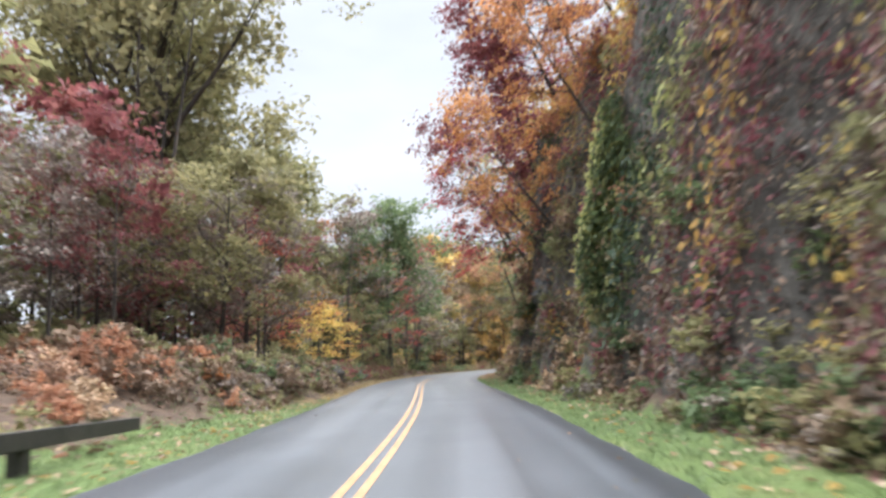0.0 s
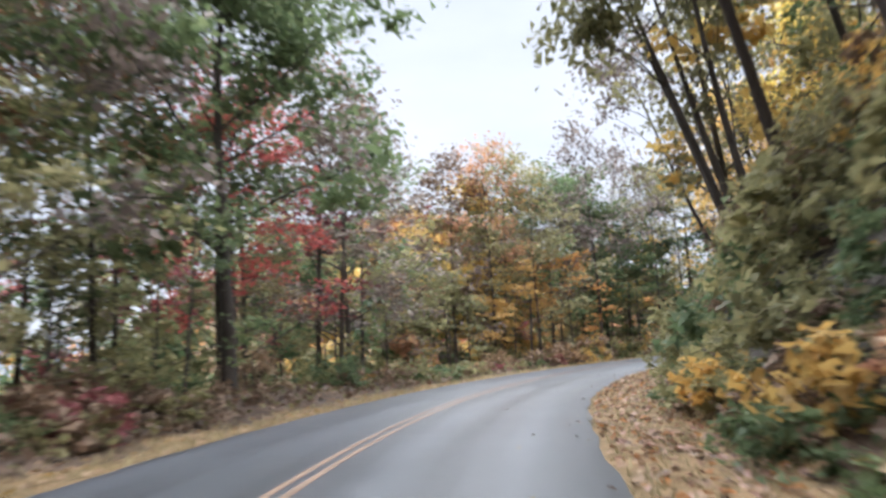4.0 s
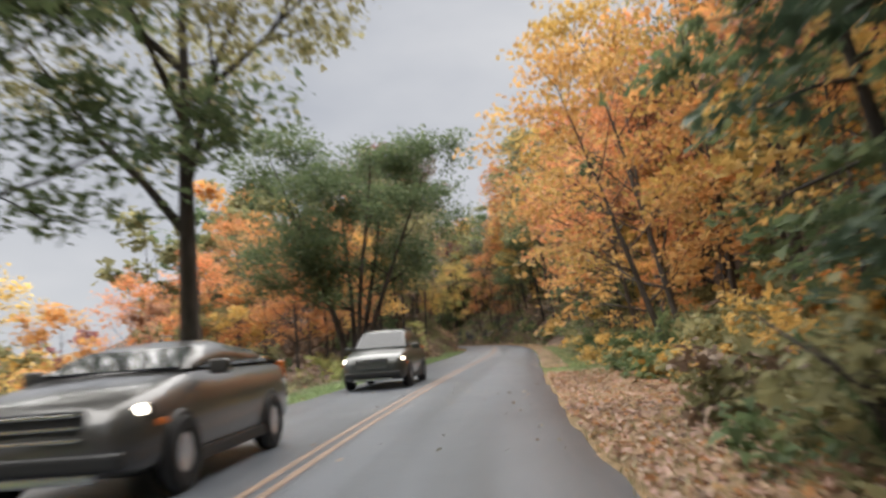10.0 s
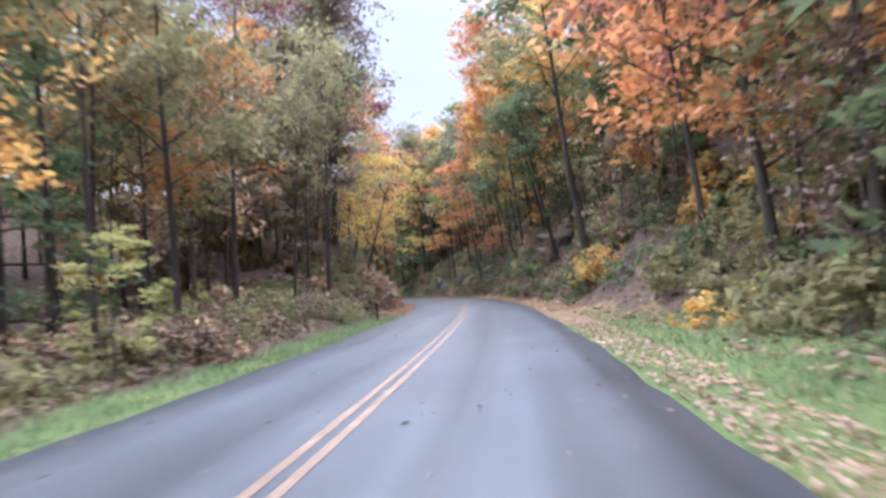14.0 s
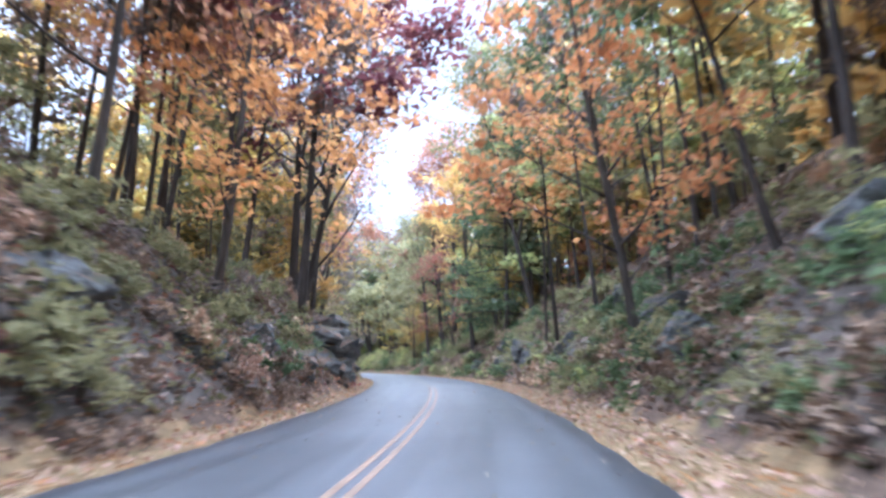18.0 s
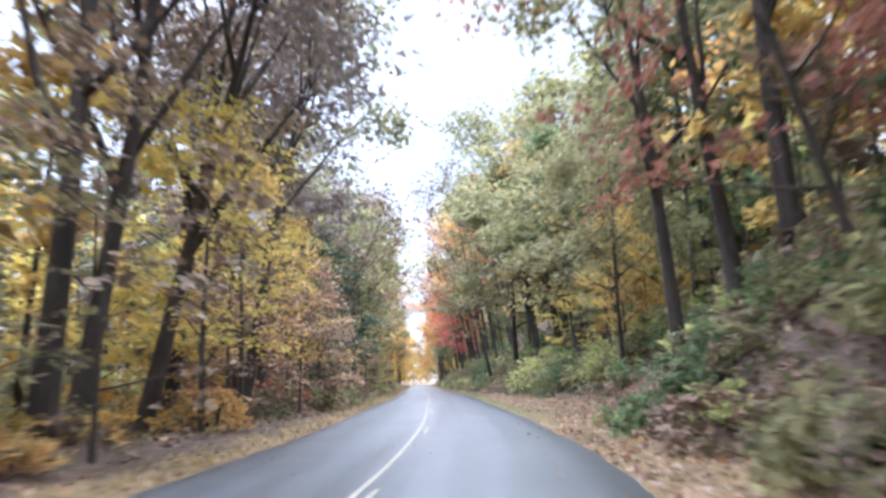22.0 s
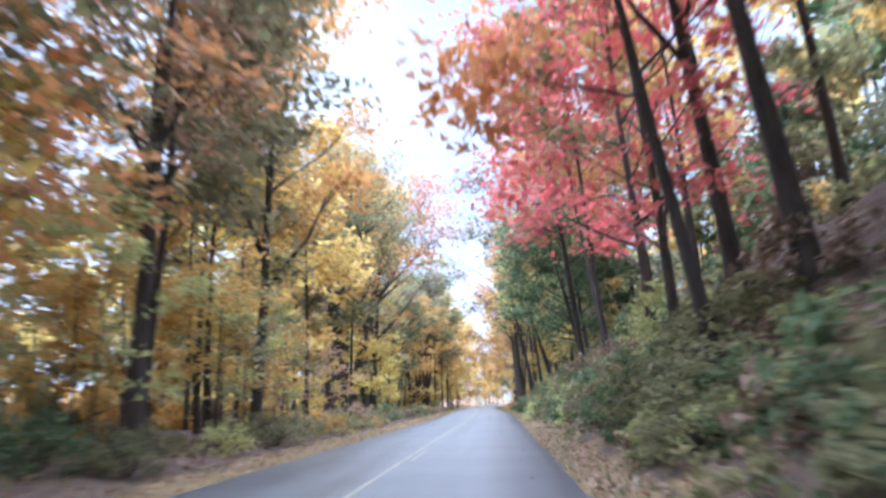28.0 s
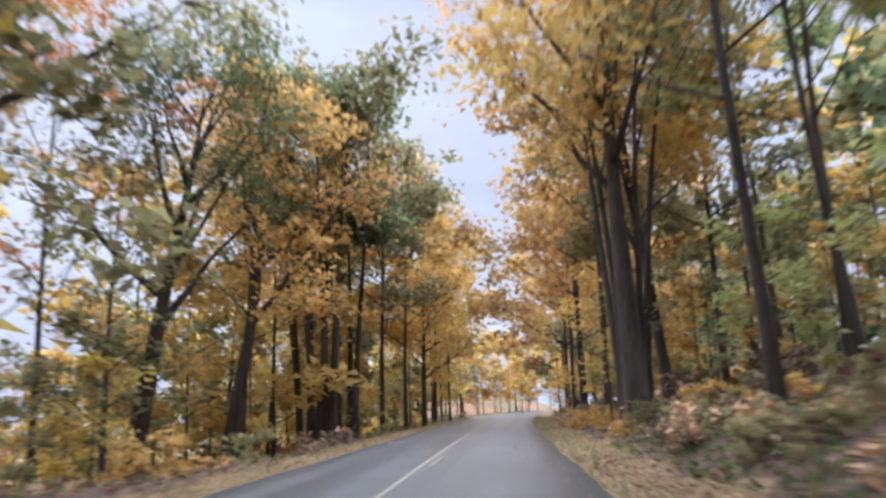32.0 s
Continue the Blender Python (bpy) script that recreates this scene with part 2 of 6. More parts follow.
def floor_mat():
    """Leaf litter under the trees, straw-brown or green grass on the verges, with ragged borders."""
    m, n, l, p = shader("forest_floor")
    broad, mid, fine = noise_node(n, l, 0.5, 5), noise_node(n, l, 2.5, 5, 0.65), noise_node(n, l, 11, 4, 0.7)
    litter = ramp_node(n, l, mid.outputs["Fac"], ((0.25, (0.045, 0.032, 0.025)), (0.5, (0.115, 0.078, 0.055)), (0.75, (0.22, 0.145, 0.1))))
    straw = ramp_node(n, l, mid.outputs["Fac"], ((0.25, (0.13, 0.095, 0.045)), (0.5, (0.26, 0.18, 0.09)), (0.75, (0.42, 0.27, 0.15))))
    lawn = ramp_node(n, l, broad.outputs["Fac"], ((0.25, (0.065, 0.1, 0.03)), (0.5, (0.11, 0.165, 0.045)), (0.75, (0.2, 0.21, 0.08))))

    def mask(name, soft):
        a, s, r = n.new("ShaderNodeAttribute"), n.new("ShaderNodeMath"), n.new("ShaderNodeMapRange")
        a.attribute_name, s.operation = name, "ADD"
        k = n.new("ShaderNodeMath")
        k.operation, k.inputs[1].default_value = "MULTIPLY", soft
        l.new(mid.outputs["Fac"], k.inputs[0])
        l.new(a.outputs["Fac"], s.inputs[0])
        l.new(k.outputs[0], s.inputs[1])
        r.inputs["From Min"].default_value, r.inputs["From Max"].default_value = 0.35 + soft / 2, 0.65 + soft / 2
        l.new(s.outputs[0], r.inputs[0])
        return r.outputs[0]

    grassy = blend_node(n, l, "MIX", mask("lawn", 0.8), straw.outputs[0], lawn.outputs[0])
    stone = ramp_node(n, l, mid.outputs["Fac"], ((0.25, (0.035, 0.032, 0.03)), (0.5, (0.1, 0.092, 0.083)), (0.75, (0.2, 0.188, 0.17))))
    geo, up, steep = n.new("ShaderNodeNewGeometry"), n.new("ShaderNodeSeparateXYZ"), n.new("ShaderNodeMapRange")
    l.new(geo.outputs["Normal"], up.inputs[0])
    l.new(up.outputs[2], steep.inputs[0])
    steep.inputs["From Min"].default_value, steep.inputs["From Max"].default_value = 0.76, 0.5
    bank = blend_node(n, l, "MIX", steep.outputs[0], litter.outputs[0], stone.outputs[0])
    c = blend_node(n, l, "MIX", steep.outputs[0], blend_node(n, l, "MIX", mask("verge", 1.0), bank, grassy), stone.outputs[0])
    g = ramp_node(n, l, fine.outputs["Fac"], ((0.3, (0.5,) * 3), (0.7, (1.3,) * 3)))
    l.new(blend_node(n, l, "MULTIPLY", 0.85, c, g.outputs[0]), p.inputs["Base Color"])
    p.inputs["Roughness"].default_value = 0.95
    bump_node(n, l, p, fine.outputs["Fac"], 0.8, 0.06)
    return m


FLOOR = floor_mat()
FARHILL = rough_mat("far_woods", ((0.25, (0.08, 0.07, 0.045)), (0.45, (0.16, 0.12, 0.06)), (0.6, (0.24, 0.13, 0.07)), (0.8, (0.14, 0.14, 0.07))), 0.05, 0.95, 0.4, 0.6, 1.0)
# the ridge's pale blue-grey is distance haze put into the base colour
HAZED_MOUNTAIN = rough_mat("mountain", ((0.3, (0.16, 0.19, 0.24)), (0.7, (0.24, 0.27, 0.32))), 0.01, 0.95, 0.08, 0.4, 2.0)
TIMBER = rough_mat("weathered_timber", ((0.3, (0.012, 0.011, 0.01)), (0.7, (0.05, 0.045, 0.04))), 2, 0.7, 20, 0.6, 0.02, (1, 1, 1))


# ---- the road's line: headings in degrees every 10 m ----
START = (-3.03, -36.58)
HEADINGS = [-2.7, -2.9, -3, -2.8, -1.9, -0.2, 1.5, 1.9, 0.2, -4.7, -12.6, -21.5, -31.2, -41.3, -51, -58.3, -62.3,
            -64.2, -65, -65.3, -65, -64.2, -63.2, -62.4, -61, -58.4, -55.3, -52.7, -50.7, -48.8, -46.7, -44.2, -41, -37.6,
            -34.7, -32.8, -32.2, -32.6, -32.6, -31.9, -31, -30.6, -30.9, -31.3, -31.6, -31.7, -31.8, -32, -31.9, -31.8, -31.3,
            -30.7, -30.3, -30.2, -30.4, -30.7, -31.1, -31.6, -32.2, -32.8, -33.3, -33.7, -34, -34.4, -34.8, -35.2, -35.6, -35.9,
            -36.3]
HALF = 3.2
_h = np.radians(np.interp(np.arange(0, 10 * (len(HEADINGS) - 1)) + 0.5, np.arange(len(HEADINGS)) * 10, HEADINGS))
LINE = np.vstack([[START], np.array(START) + np.cumsum(np.stack([-np.sin(_h), np.cos(_h)], 1), 0)])
LENGTH = len(LINE) - 1
_tan = np.gradient(LINE, axis=0)
_tan /= np.linalg.norm(_tan, axis=1)[:, None]
_ss = np.arange(LENGTH + 1)


def plan(s, d):
    """Plan position d metres to the right of the road's middle, s metres along it. Takes arrays too."""
    s, d = np.asarray(s, float), np.asarray(d, float)
    tx, ty = np.interp(s, _ss, _tan[:, 0]), np.interp(s, _ss, _tan[:, 1])
    return np.stack([np.interp(s, _ss, LINE[:, 0]) + d * ty, np.interp(s, _ss, LINE[:, 1]) - d * tx], -1)


def heading(s):
    return math.degrees(math.atan2(-np.interp(s, _ss, _tan[:, 0]), np.interp(s, _ss, _tan[:, 1])))


# along the road: verge width, first slope and its run, second slope
RIGHT = ((0, 2.4, 0.9, 2.0, 0.5), (34, 2.4, 3.2, 2.6, 0.7), (44, 2.6, 4.6, 3.2, 0.6), (74, 2.4, 4.5, 3.0, 0.6), (88, 1.9, 1.6, 4.0, 0.5), (150, 1.9, 1.0, 4.0, 0.45),
         (164, 2.6, 0.55, 4.0, 0.4), (185, 4.2, 0.35, 4.0, 0.6), (215, 4.4, 0.5, 8.0, 0.8), (234, 1.8, 0.95, 7.0, 0.8), (300, 1.6, 0.95, 6.5, 0.6), (328, 1.7, 0.8, 5.0, 0.4),
         (345, 2.2, 0.8, 5.0, 0.4), (358, 4.2, 0.7, 5.0, 0.4), (384, 4.0, 0.6, 5.0, 0.45), (400, 1.4, 0.7, 8.0, 0.4), (425, 1.3, 0.8, 8.0, 0.4), (480, 1.3, 0.8, 8.0, 0.4), (505, 1.5, 0.7, 6.0, 0.35), (521, 1.6, 0.6, 6.0, 0.3), (533, 1.8, 0.26, 6.0, 0.25), (565, 1.8, 0.2, 6.0, 0.2), (600, 1.8, 0.08, 8.0, 0.1), (700, 1.8, 0.05, 8.0, 0.1))
LEFT = ((0, 3.6, 0.25, 4.0, 0.1), (48, 3.2, 0.3, 4.0, 0.1), (57, 2.8, 0.25, 3.0, 0.1), (64, 0.8, 0.9, 1.3, 0.12), (80, 0.9, 0.7, 1.2, 0.05), (92, 1.0, 0.25, 2.0, -0.12), (125, 1.1, 0.0, 3.0, -0.3), (150, 1.4, -0.12, 4.0, -0.4),
        (195, 1.5, -0.1, 5.0, -0.4), (210, 1.5, 0.0, 6.0, -0.05), (236, 1.3, 0.25, 4.0, 0.1), (250, 1.2, 0.8, 3.5, 0.25), (262, 1.1, 1.25, 4.2, 0.25), (306, 1.1, 1.15, 3.8, 0.15), (322, 1.2, 0.6, 2.0, 0.05),
        (338, 1.3, 0.1, 2.0, 0.0), (400, 1.4, 0.05, 4.0, 0.03), (470, 1.4, 0.06, 4.0, 0.02), (528, 1.3, 0.0, 5.0, -0.04), (548, 1.2, -0.22, 6.0, -0.26), (600, 1.2, -0.22, 6.0, -0.2), (640, 1.2, -0.06, 6.0, -0.06), (700, 1.2, -0.04, 6.0, -0.04))
RIGHT, LEFT = np.array(RIGHT), np.array(LEFT)


def side_of(s, d):
    """Verge, first slope, its run, second slope at places."""
    r = [np.interp(s, RIGHT[:, 0], RIGHT[:, k]) for k in range(1, 5)]
    q = [np.interp(s, LEFT[:, 0], LEFT[:, k]) for k in range(1, 5)]
    return [np.where(np.asarray(d) > 0, a, b) for a, b in zip(r, q)]


def lumps(s, d):
    s, d = np.asarray(s, float), np.asarray(d, float)
    return (np.sin(s * 0.71 + d * 0.5) * np.sin(d * 0.83 - s * 0.23 + 1.3) * 0.3 + np.sin(s * 1.9 + 0.4 * d) * np.sin(d * 2.3 - 0.6 * s) * 0.14
            + np.sin(s * 0.21 + 2) * np.sin(d * 0.17 + s * 0.05) * 0.6)


def folds(s, d):
    """Buttresses and recesses of the first rock cut: how far its foot stands out."""
    s, d = np.asarray(s, float), np.asarray(d, float)
    return np.clip(np.minimum((s - 42) / 6, (84 - s) / 6), 0, 1) * (d > 0) * (0.6 * np.cos(0.8 * (s - 59)) + 0.3 * np.sin(1.7 * s))


def land(s, d):
    """Height of the ground."""
    verge, g1, run, g2 = side_of(s, d)
    verge = verge - folds(s, d)
    x = np.maximum(np.abs(d) - HALF, 0)
    over = np.maximum(x - verge, 0)
    z = g1 * np.minimum(over, run) + g2 * np.clip(over - run, 0, 34)
    return z - 0.05 + lumps(s, d) * np.clip(over / 3.0, 0, 1) * np.clip(0.35 + np.abs(g1), 0.3, 1.2) + 0.02 * np.sin(s * 3.1 + d * 4) * np.clip(x, 0, 1)


def spot(s, d, lift=0.0):
    p = plan(s, d)
    return Vector((p[0], p[1], float(land(s, d)) + lift))


def mesh_of(name, verts, faces, materials, smooth=False, index=None):
    me = bpy.data.meshes.new(name)
    me.from_pydata([tuple(v) for v in verts] if not isinstance(verts, np.ndarray) else verts.tolist(), [], faces if not isinstance(faces, np.ndarray) else faces.tolist())
    for m in materials if isinstance(materials, (list, tuple)) else [materials]:
        me.materials.append(m)
    if index is not None:
        me.polygons.foreach_set("material_index", np.asarray(index, np.int32))
    if smooth:
        me.polygons.foreach_set("use_smooth", np.ones(len(me.polygons), bool))
    me.update()
    return me


def part(name, bm, material, parent, label=""):
    """Links a bmesh, or a finished mesh, as one part under a thing."""
    if isinstance(bm, bmesh.types.BMesh):
        me = bpy.data.meshes.new(name)
        bm.to_mesh(me)
        bm.free()
    else:
        me = bm
    if material:
        me.materials.clear()
        me.materials.append(material)
    ob = new(name, me)
    ob.parent = parent
    if label:
        tagged(ob, label)
    return ob


def strip(name, s0, s1, d0, d1, z, material, step=1.0, wave=0.0, label="", category=""):
    """A ribbon along the road."""
    ss = np.arange(s0, s1 + step / 2, step)
    w = wave * np.sin(ss * 2.7) * np.sin(ss * 0.9)
    a, b = plan(ss, d0 + w), plan(ss, d1 + w)
    n = len(ss)
    v = np.zeros((2 * n, 3))
    v[:n, :2], v[n:, :2] = a, b
    v[:, 2] = z
    f = [(k, n + k, n + k + 1, k + 1) for k in range(n - 1)]
    return tagged(new(name, mesh_of(name, v, f, material)), label, category, kind="structure")


# ground: one sheet along the road, out into the woods
COLS = np.array([3.0, 3.4, 3.8, 4.3, 4.8, 5.3, 5.8, 6.15, 6.5, 6.85, 7.2, 7.6, 8.1, 8.6, 9.2, 10, 11, 12.2, 13.6, 15.2, 17, 19.5, 22.5, 26, 30, 35, 41])
cols = np.concatenate([-COLS[::-1], COLS])
gs = np.arange(0, LENGTH + 0.1, 1.25)
S, D = np.meshgrid(gs, cols, indexing="ij")
gp = plan(S.ravel(), D.ravel())
gz = land(S.ravel(), D.ravel())
gz = np.where(np.abs(D.ravel()) < 3.1, -0.06, gz)
nc = len(cols)
faces = [(i * nc + j, i * nc + j + 1, (i + 1) * nc + j + 1, (i + 1) * nc + j) for i in range(len(gs) - 1) for j in range(nc - 1)]
ground_mesh = mesh_of("ground", np.column_stack([gp, gz]), faces, FLOOR, True)
sv, dv = S.ravel(), D.ravel()
room = side_of(sv, dv)[0] - folds(sv, dv) + 0.4 * np.sin(sv * 1.3) - (np.abs(dv) - HALF)
cover = ground_mesh.attributes.new("verge", "FLOAT", "POINT")
cover.data.foreach_set("value", np.clip(room / 0.9 + 0.5, 0, 1).astype(np.float32))
lawn = np.where(dv > 0, np.clip(np.minimum(1, (88 - sv) / 6), 0, 1) + np.clip(np.minimum((sv - 176) / 8, (224 - sv) / 8), 0, 1) + 0.45 * np.clip(np.minimum((sv - 345) / 8, (400 - sv) / 8), 0, 1),
                np.clip((65 - sv) / 3, 0, 1) + np.clip(np.minimum((sv - 148) / 8, (238 - sv) / 8), 0, 1))
green = ground_mesh.attributes.new("lawn", "FLOAT", "POINT")
green.data.foreach_set("value", np.clip(lawn, 0, 1).astype(np.float32))
ground = tagged(new("ground", ground_mesh), "forest floor and grassy verges strewn with fallen leaves", "ground", kind="structure")


# ---- road ----
def asphalt():
    m, n, l, p = shader("wet_asphalt")
    uv = n.new("ShaderNodeUVMap")
    sep = n.new("ShaderNodeSeparateXYZ")
    l.new(uv.outputs[0], sep.inputs[0])
    broad, grit = noise_node(n, l, 0.35, 5, 0.6), noise_node(n, l, 60, 3, 0.7)
    long = n.new("ShaderNodeTexNoise")
    k = n.new("ShaderNodeMapping")
    k.inputs["Scale"].default_value = (1.6, 0.035, 1)
    long.inputs["Scale"].default_value, long.inputs["Detail"].default_value = 1.0, 4
    l.new(uv.outputs[0], k.inputs[0])
    l.new(k.outputs[0], long.inputs["Vector"])
    c = ramp_node(n, l, broad.outputs["Fac"], ((0.3, (0.06, 0.068, 0.081)), (0.7, (0.1, 0.111, 0.13))))
    streak = ramp_node(n, l, long.outputs["Fac"], ((0.35, (0.72,) * 3), (0.65, (1.2,) * 3)))
    g = ramp_node(n, l, grit.outputs["Fac"], ((0.3, (0.7,) * 3), (0.72, (1.3,) * 3)))
    c1 = blend_node(n, l, "MULTIPLY", 0.8, c.outputs[0], streak.outputs[0])
    c2 = blend_node(n, l, "MULTIPLY", 0.7, c1, g.outputs[0])
    # older, darker asphalt along both ragged edges
    ab = n.new("ShaderNodeMath")
    ab.operation = "ABSOLUTE"
    l.new(sep.outputs[0], ab.inputs[0])
    edge = n.new("ShaderNodeMapRange")
    edge.inputs["From Min"].default_value, edge.inputs["From Max"].default_value = 2.55, 2.85
    l.new(ab.outputs[0], edge.inputs[0])
    l.new(blend_node(n, l, "MIX", edge.outputs[0], c2, blend_node(n, l, "MULTIPLY", 1.0, c2, (0.62, 0.62, 0.64))), p.inputs["Base Color"])
    r = n.new("ShaderNodeMapRange")
    r.inputs["To Min"].default_value, r.inputs["To Max"].default_value = 0.28, 0.48
    l.new(long.outputs["Fac"], r.inputs[0])
    l.new(r.outputs[0], p.inputs["Roughness"])
    bump_node(n, l, p, grit.outputs["Fac"], 0.35, 0.01)
    return m


def paint(name, a, b):
    m, n, l, p = shader(name)
    w, fine = noise_node(n, l, 2.0, 4), noise_node(n, l, 25, 4, 0.7)
    c = ramp_node(n, l, w.outputs["Fac"], ((0.3, a), (0.7, b)))
    g = ramp_node(n, l, fine.outputs["Fac"], ((0.35, (0.45,) * 3), (0.55, (1.05,) * 3)))
    l.new(blend_node(n, l, "MULTIPLY", 0.75, c.outputs[0], g.outputs[0]), p.inputs["Base Color"])
    p.inputs["Roughness"].default_value = 0.55
    return m


ASPHALT = asphalt()
FADED = paint("faded_tan_paint", (0.19, 0.125, 0.085), (0.31, 0.205, 0.14))
YELLOW, PALE = paint("worn_yellow_paint", (0.36, 0.2, 0.085), (0.47, 0.28, 0.13)), paint("pale_worn_paint", (0.27, 0.245, 0.19), (0.43, 0.39, 0.31))
rs = np.arange(0, LENGTH + 0.1, 1.0)
rc = np.array([-3.2, -2.9, -1.6, 0.0, 1.6, 2.9, 3.2])
S, D = np.meshgrid(rs, rc, indexing="ij")
ragged = np.where(np.abs(D) > 3.1, 0.035 * np.sin(S * 2.1 + D) + 0.03 * np.sin(S * 0.6), 0)
rp = plan(S.ravel(), (D + ragged * np.sign(D)).ravel())
rz = 0.03 - 0.012 * np.abs(D.ravel()) / 3.2 - np.where(np.abs(D.ravel()) > 3.1, 0.05, 0)
nr = len(rc)
road_mesh = mesh_of("road", np.column_stack([rp, rz]), [(i * nr + j, i * nr + j + 1, (i + 1) * nr + j + 1, (i + 1) * nr + j) for i in range(len(rs) - 1) for j in range(nr - 1)], ASPHALT, True)
uv = road_mesh.uv_layers.new(name="UVMap")
co = np.column_stack([D.ravel(), S.ravel()])
vi = np.zeros(len(road_mesh.loops), np.int32)
road_mesh.loops.foreach_get("vertex_index", vi)
uv.data.foreach_set("uv", co[vi].astype(np.float32).ravel())
tagged(new("road", road_mesh), "damp grey asphalt road with worn wheel tracks", "road", kind="structure")
for d0 in (-0.15, 0.06):
    strip("centre_line", 0, 88, d0, d0 + 0.1, 0.036, YELLOW, label="worn solid yellow centre line on asphalt", category="road marking")
    strip("centre_line", 88, 296, d0, d0 + 0.1, 0.036, FADED, label="faded tan solid centre line on asphalt", category="road marking")
strip("centre_line", 296, LENGTH, -0.14, -0.06, 0.036, PALE, label="pale worn solid centre line on asphalt", category="road marking")
dash = 306.0
while dash < 640:
    tagged(strip("centre_dash", dash, dash + 3.0, 0.06, 0.14, 0.036, PALE, label="pale worn broken centre line dash on asphalt", category="road marking"), group="centre line dashes")
    dash += 12.2

# ---- far land ----
ROADXY = LINE[::6]


def far_height(x, y):
    q = np.sqrt(((ROADXY - (x, y)) ** 2).sum(1)).min()
    z = -16 + 10 * noise.noise((x / 160, y / 160, 3.0)) + 4 * noise.noise((x / 45, y / 45, 8.0))
    for (cx, cy), r, h in HILLS:
        z += h * math.exp(-((x - cx) ** 2 + (y - cy) ** 2) / (r * r))
    k = min(1, max(0, (q - 34) / 60))
    return (-26) * (1 - k) + z * k


HILLS = ((plan(240, -240), 100, 26), (plan(190, -300), 110, 22), (plan(330, -220), 90, 18), (plan(300, 150), 90, 36), (plan(210, 130), 70, 40),
         (plan(430, 170), 100, 22), (plan(650, 120) + plan(680, 0) - plan(640, 0), 90, 20), (plan(680, -60) + 3 * (plan(680, 0) - plan(640, 0)), 80, 30))
step, lo, hi = 14.0, plan(340, 0) - 620, plan(340, 0) + 620
nx = int((hi[0] - lo[0]) / step)
fv = [(lo[0] + i * step, lo[1] + j * step, far_height(lo[0] + i * step, lo[1] + j * step)) for i in range(nx) for j in range(nx)]
ff = [(i * nx + j, (i + 1) * nx + j, (i + 1) * nx + j + 1, i * nx + j + 1) for i in range(nx - 1) for j in range(nx - 1)]
tagged(new("backdrop_valley", mesh_of("backdrop_valley", fv, ff, FARHILL, True)), "wooded autumn valley and hillsides beyond the road", "hillside", kind="structure")
ring = []
mid = plan(340, 0)
for k in range(121):
    a = math.radians(3 * k)
    ring.append((mid[0] + 2600 * math.cos(a), mid[1] + 2600 * math.sin(a), -60))
for k in range(121):
    a = math.radians(3 * k)
    ring.append((mid[0] + 2800 * math.cos(a), mid[1] + 2800 * math.sin(a), 70 + 60 * noise.noise((3 * math.cos(a), 3 * math.sin(a), 1)) + 25 * noise.noise((9 * math.cos(a), 9 * math.sin(a), 4))))
tagged(new("backdrop_mountains", mesh_of("backdrop_mountains", ring, [(k, k + 1, 122 + k, 121 + k) for k in range(120)], HAZED_MOUNTAIN, True)), "distant mountain ridge under cloud, haze put into its blue-grey colour", "mountain", kind="structure")
sheet = [(mid[0] + r * math.cos(math.radians(6 * k)), mid[1] + r * math.sin(math.radians(6 * k)), -40) for r in (560, 2700) for k in range(60)]
tagged(new("ground_far", mesh_of("ground_far", sheet, [(k, (k + 1) % 60, 60 + (k + 1) % 60, 60 + k) for k in range(60)], FARHILL)), "far wooded lowland", "ground", kind="structure")


# ---- plants: kinds built once, then set out ----
def tube(V, Fc, pts, radii, sides, root=None):
    """Adds a tapered bent tube to the vertex and face lists, grown onto the vertex root."""
    base = len(V)
    n = len(pts)
    for i, (p, r) in enumerate(zip(pts, radii)):
        q = pts[min(i + 1, n - 1)] - pts[max(i - 1, 0)]
        q = q / (np.linalg.norm(q) + 1e-9)
        u = np.cross(q, (0.31, 0.95, 0.05) if abs(q[1]) < 0.9 else (1, 0, 0))
        u /= np.linalg.norm(u)
        w = np.cross(q, u)
        for k in range(sides):
            a = 2 * math.pi * k / sides
            V.append(p + r * (math.cos(a) * u + math.sin(a) * w))
    for i in range(n - 1):
        for k in range(sides):
            a, b = base + i * sides + k, base + i * sides + (k + 1) % sides
            Fc.append((a, b, b + sides, a + sides))
    if root is not None:
        for k in range(sides):
            Fc.append((root, base + (k + 1) % sides, base + k))
    V.append(pts[-1])
    for k in range(sides):
        Fc.append((base + (n - 1) * sides + k, base + (n - 1) * sides + (k + 1) % sides, len(V) - 1))


def near(V, a, b, p):
    """Index of the vertex nearest to p in a stretch of the list."""
    return a + int(np.argmin(((np.array(V[a:b]) - p) ** 2).sum(1)))


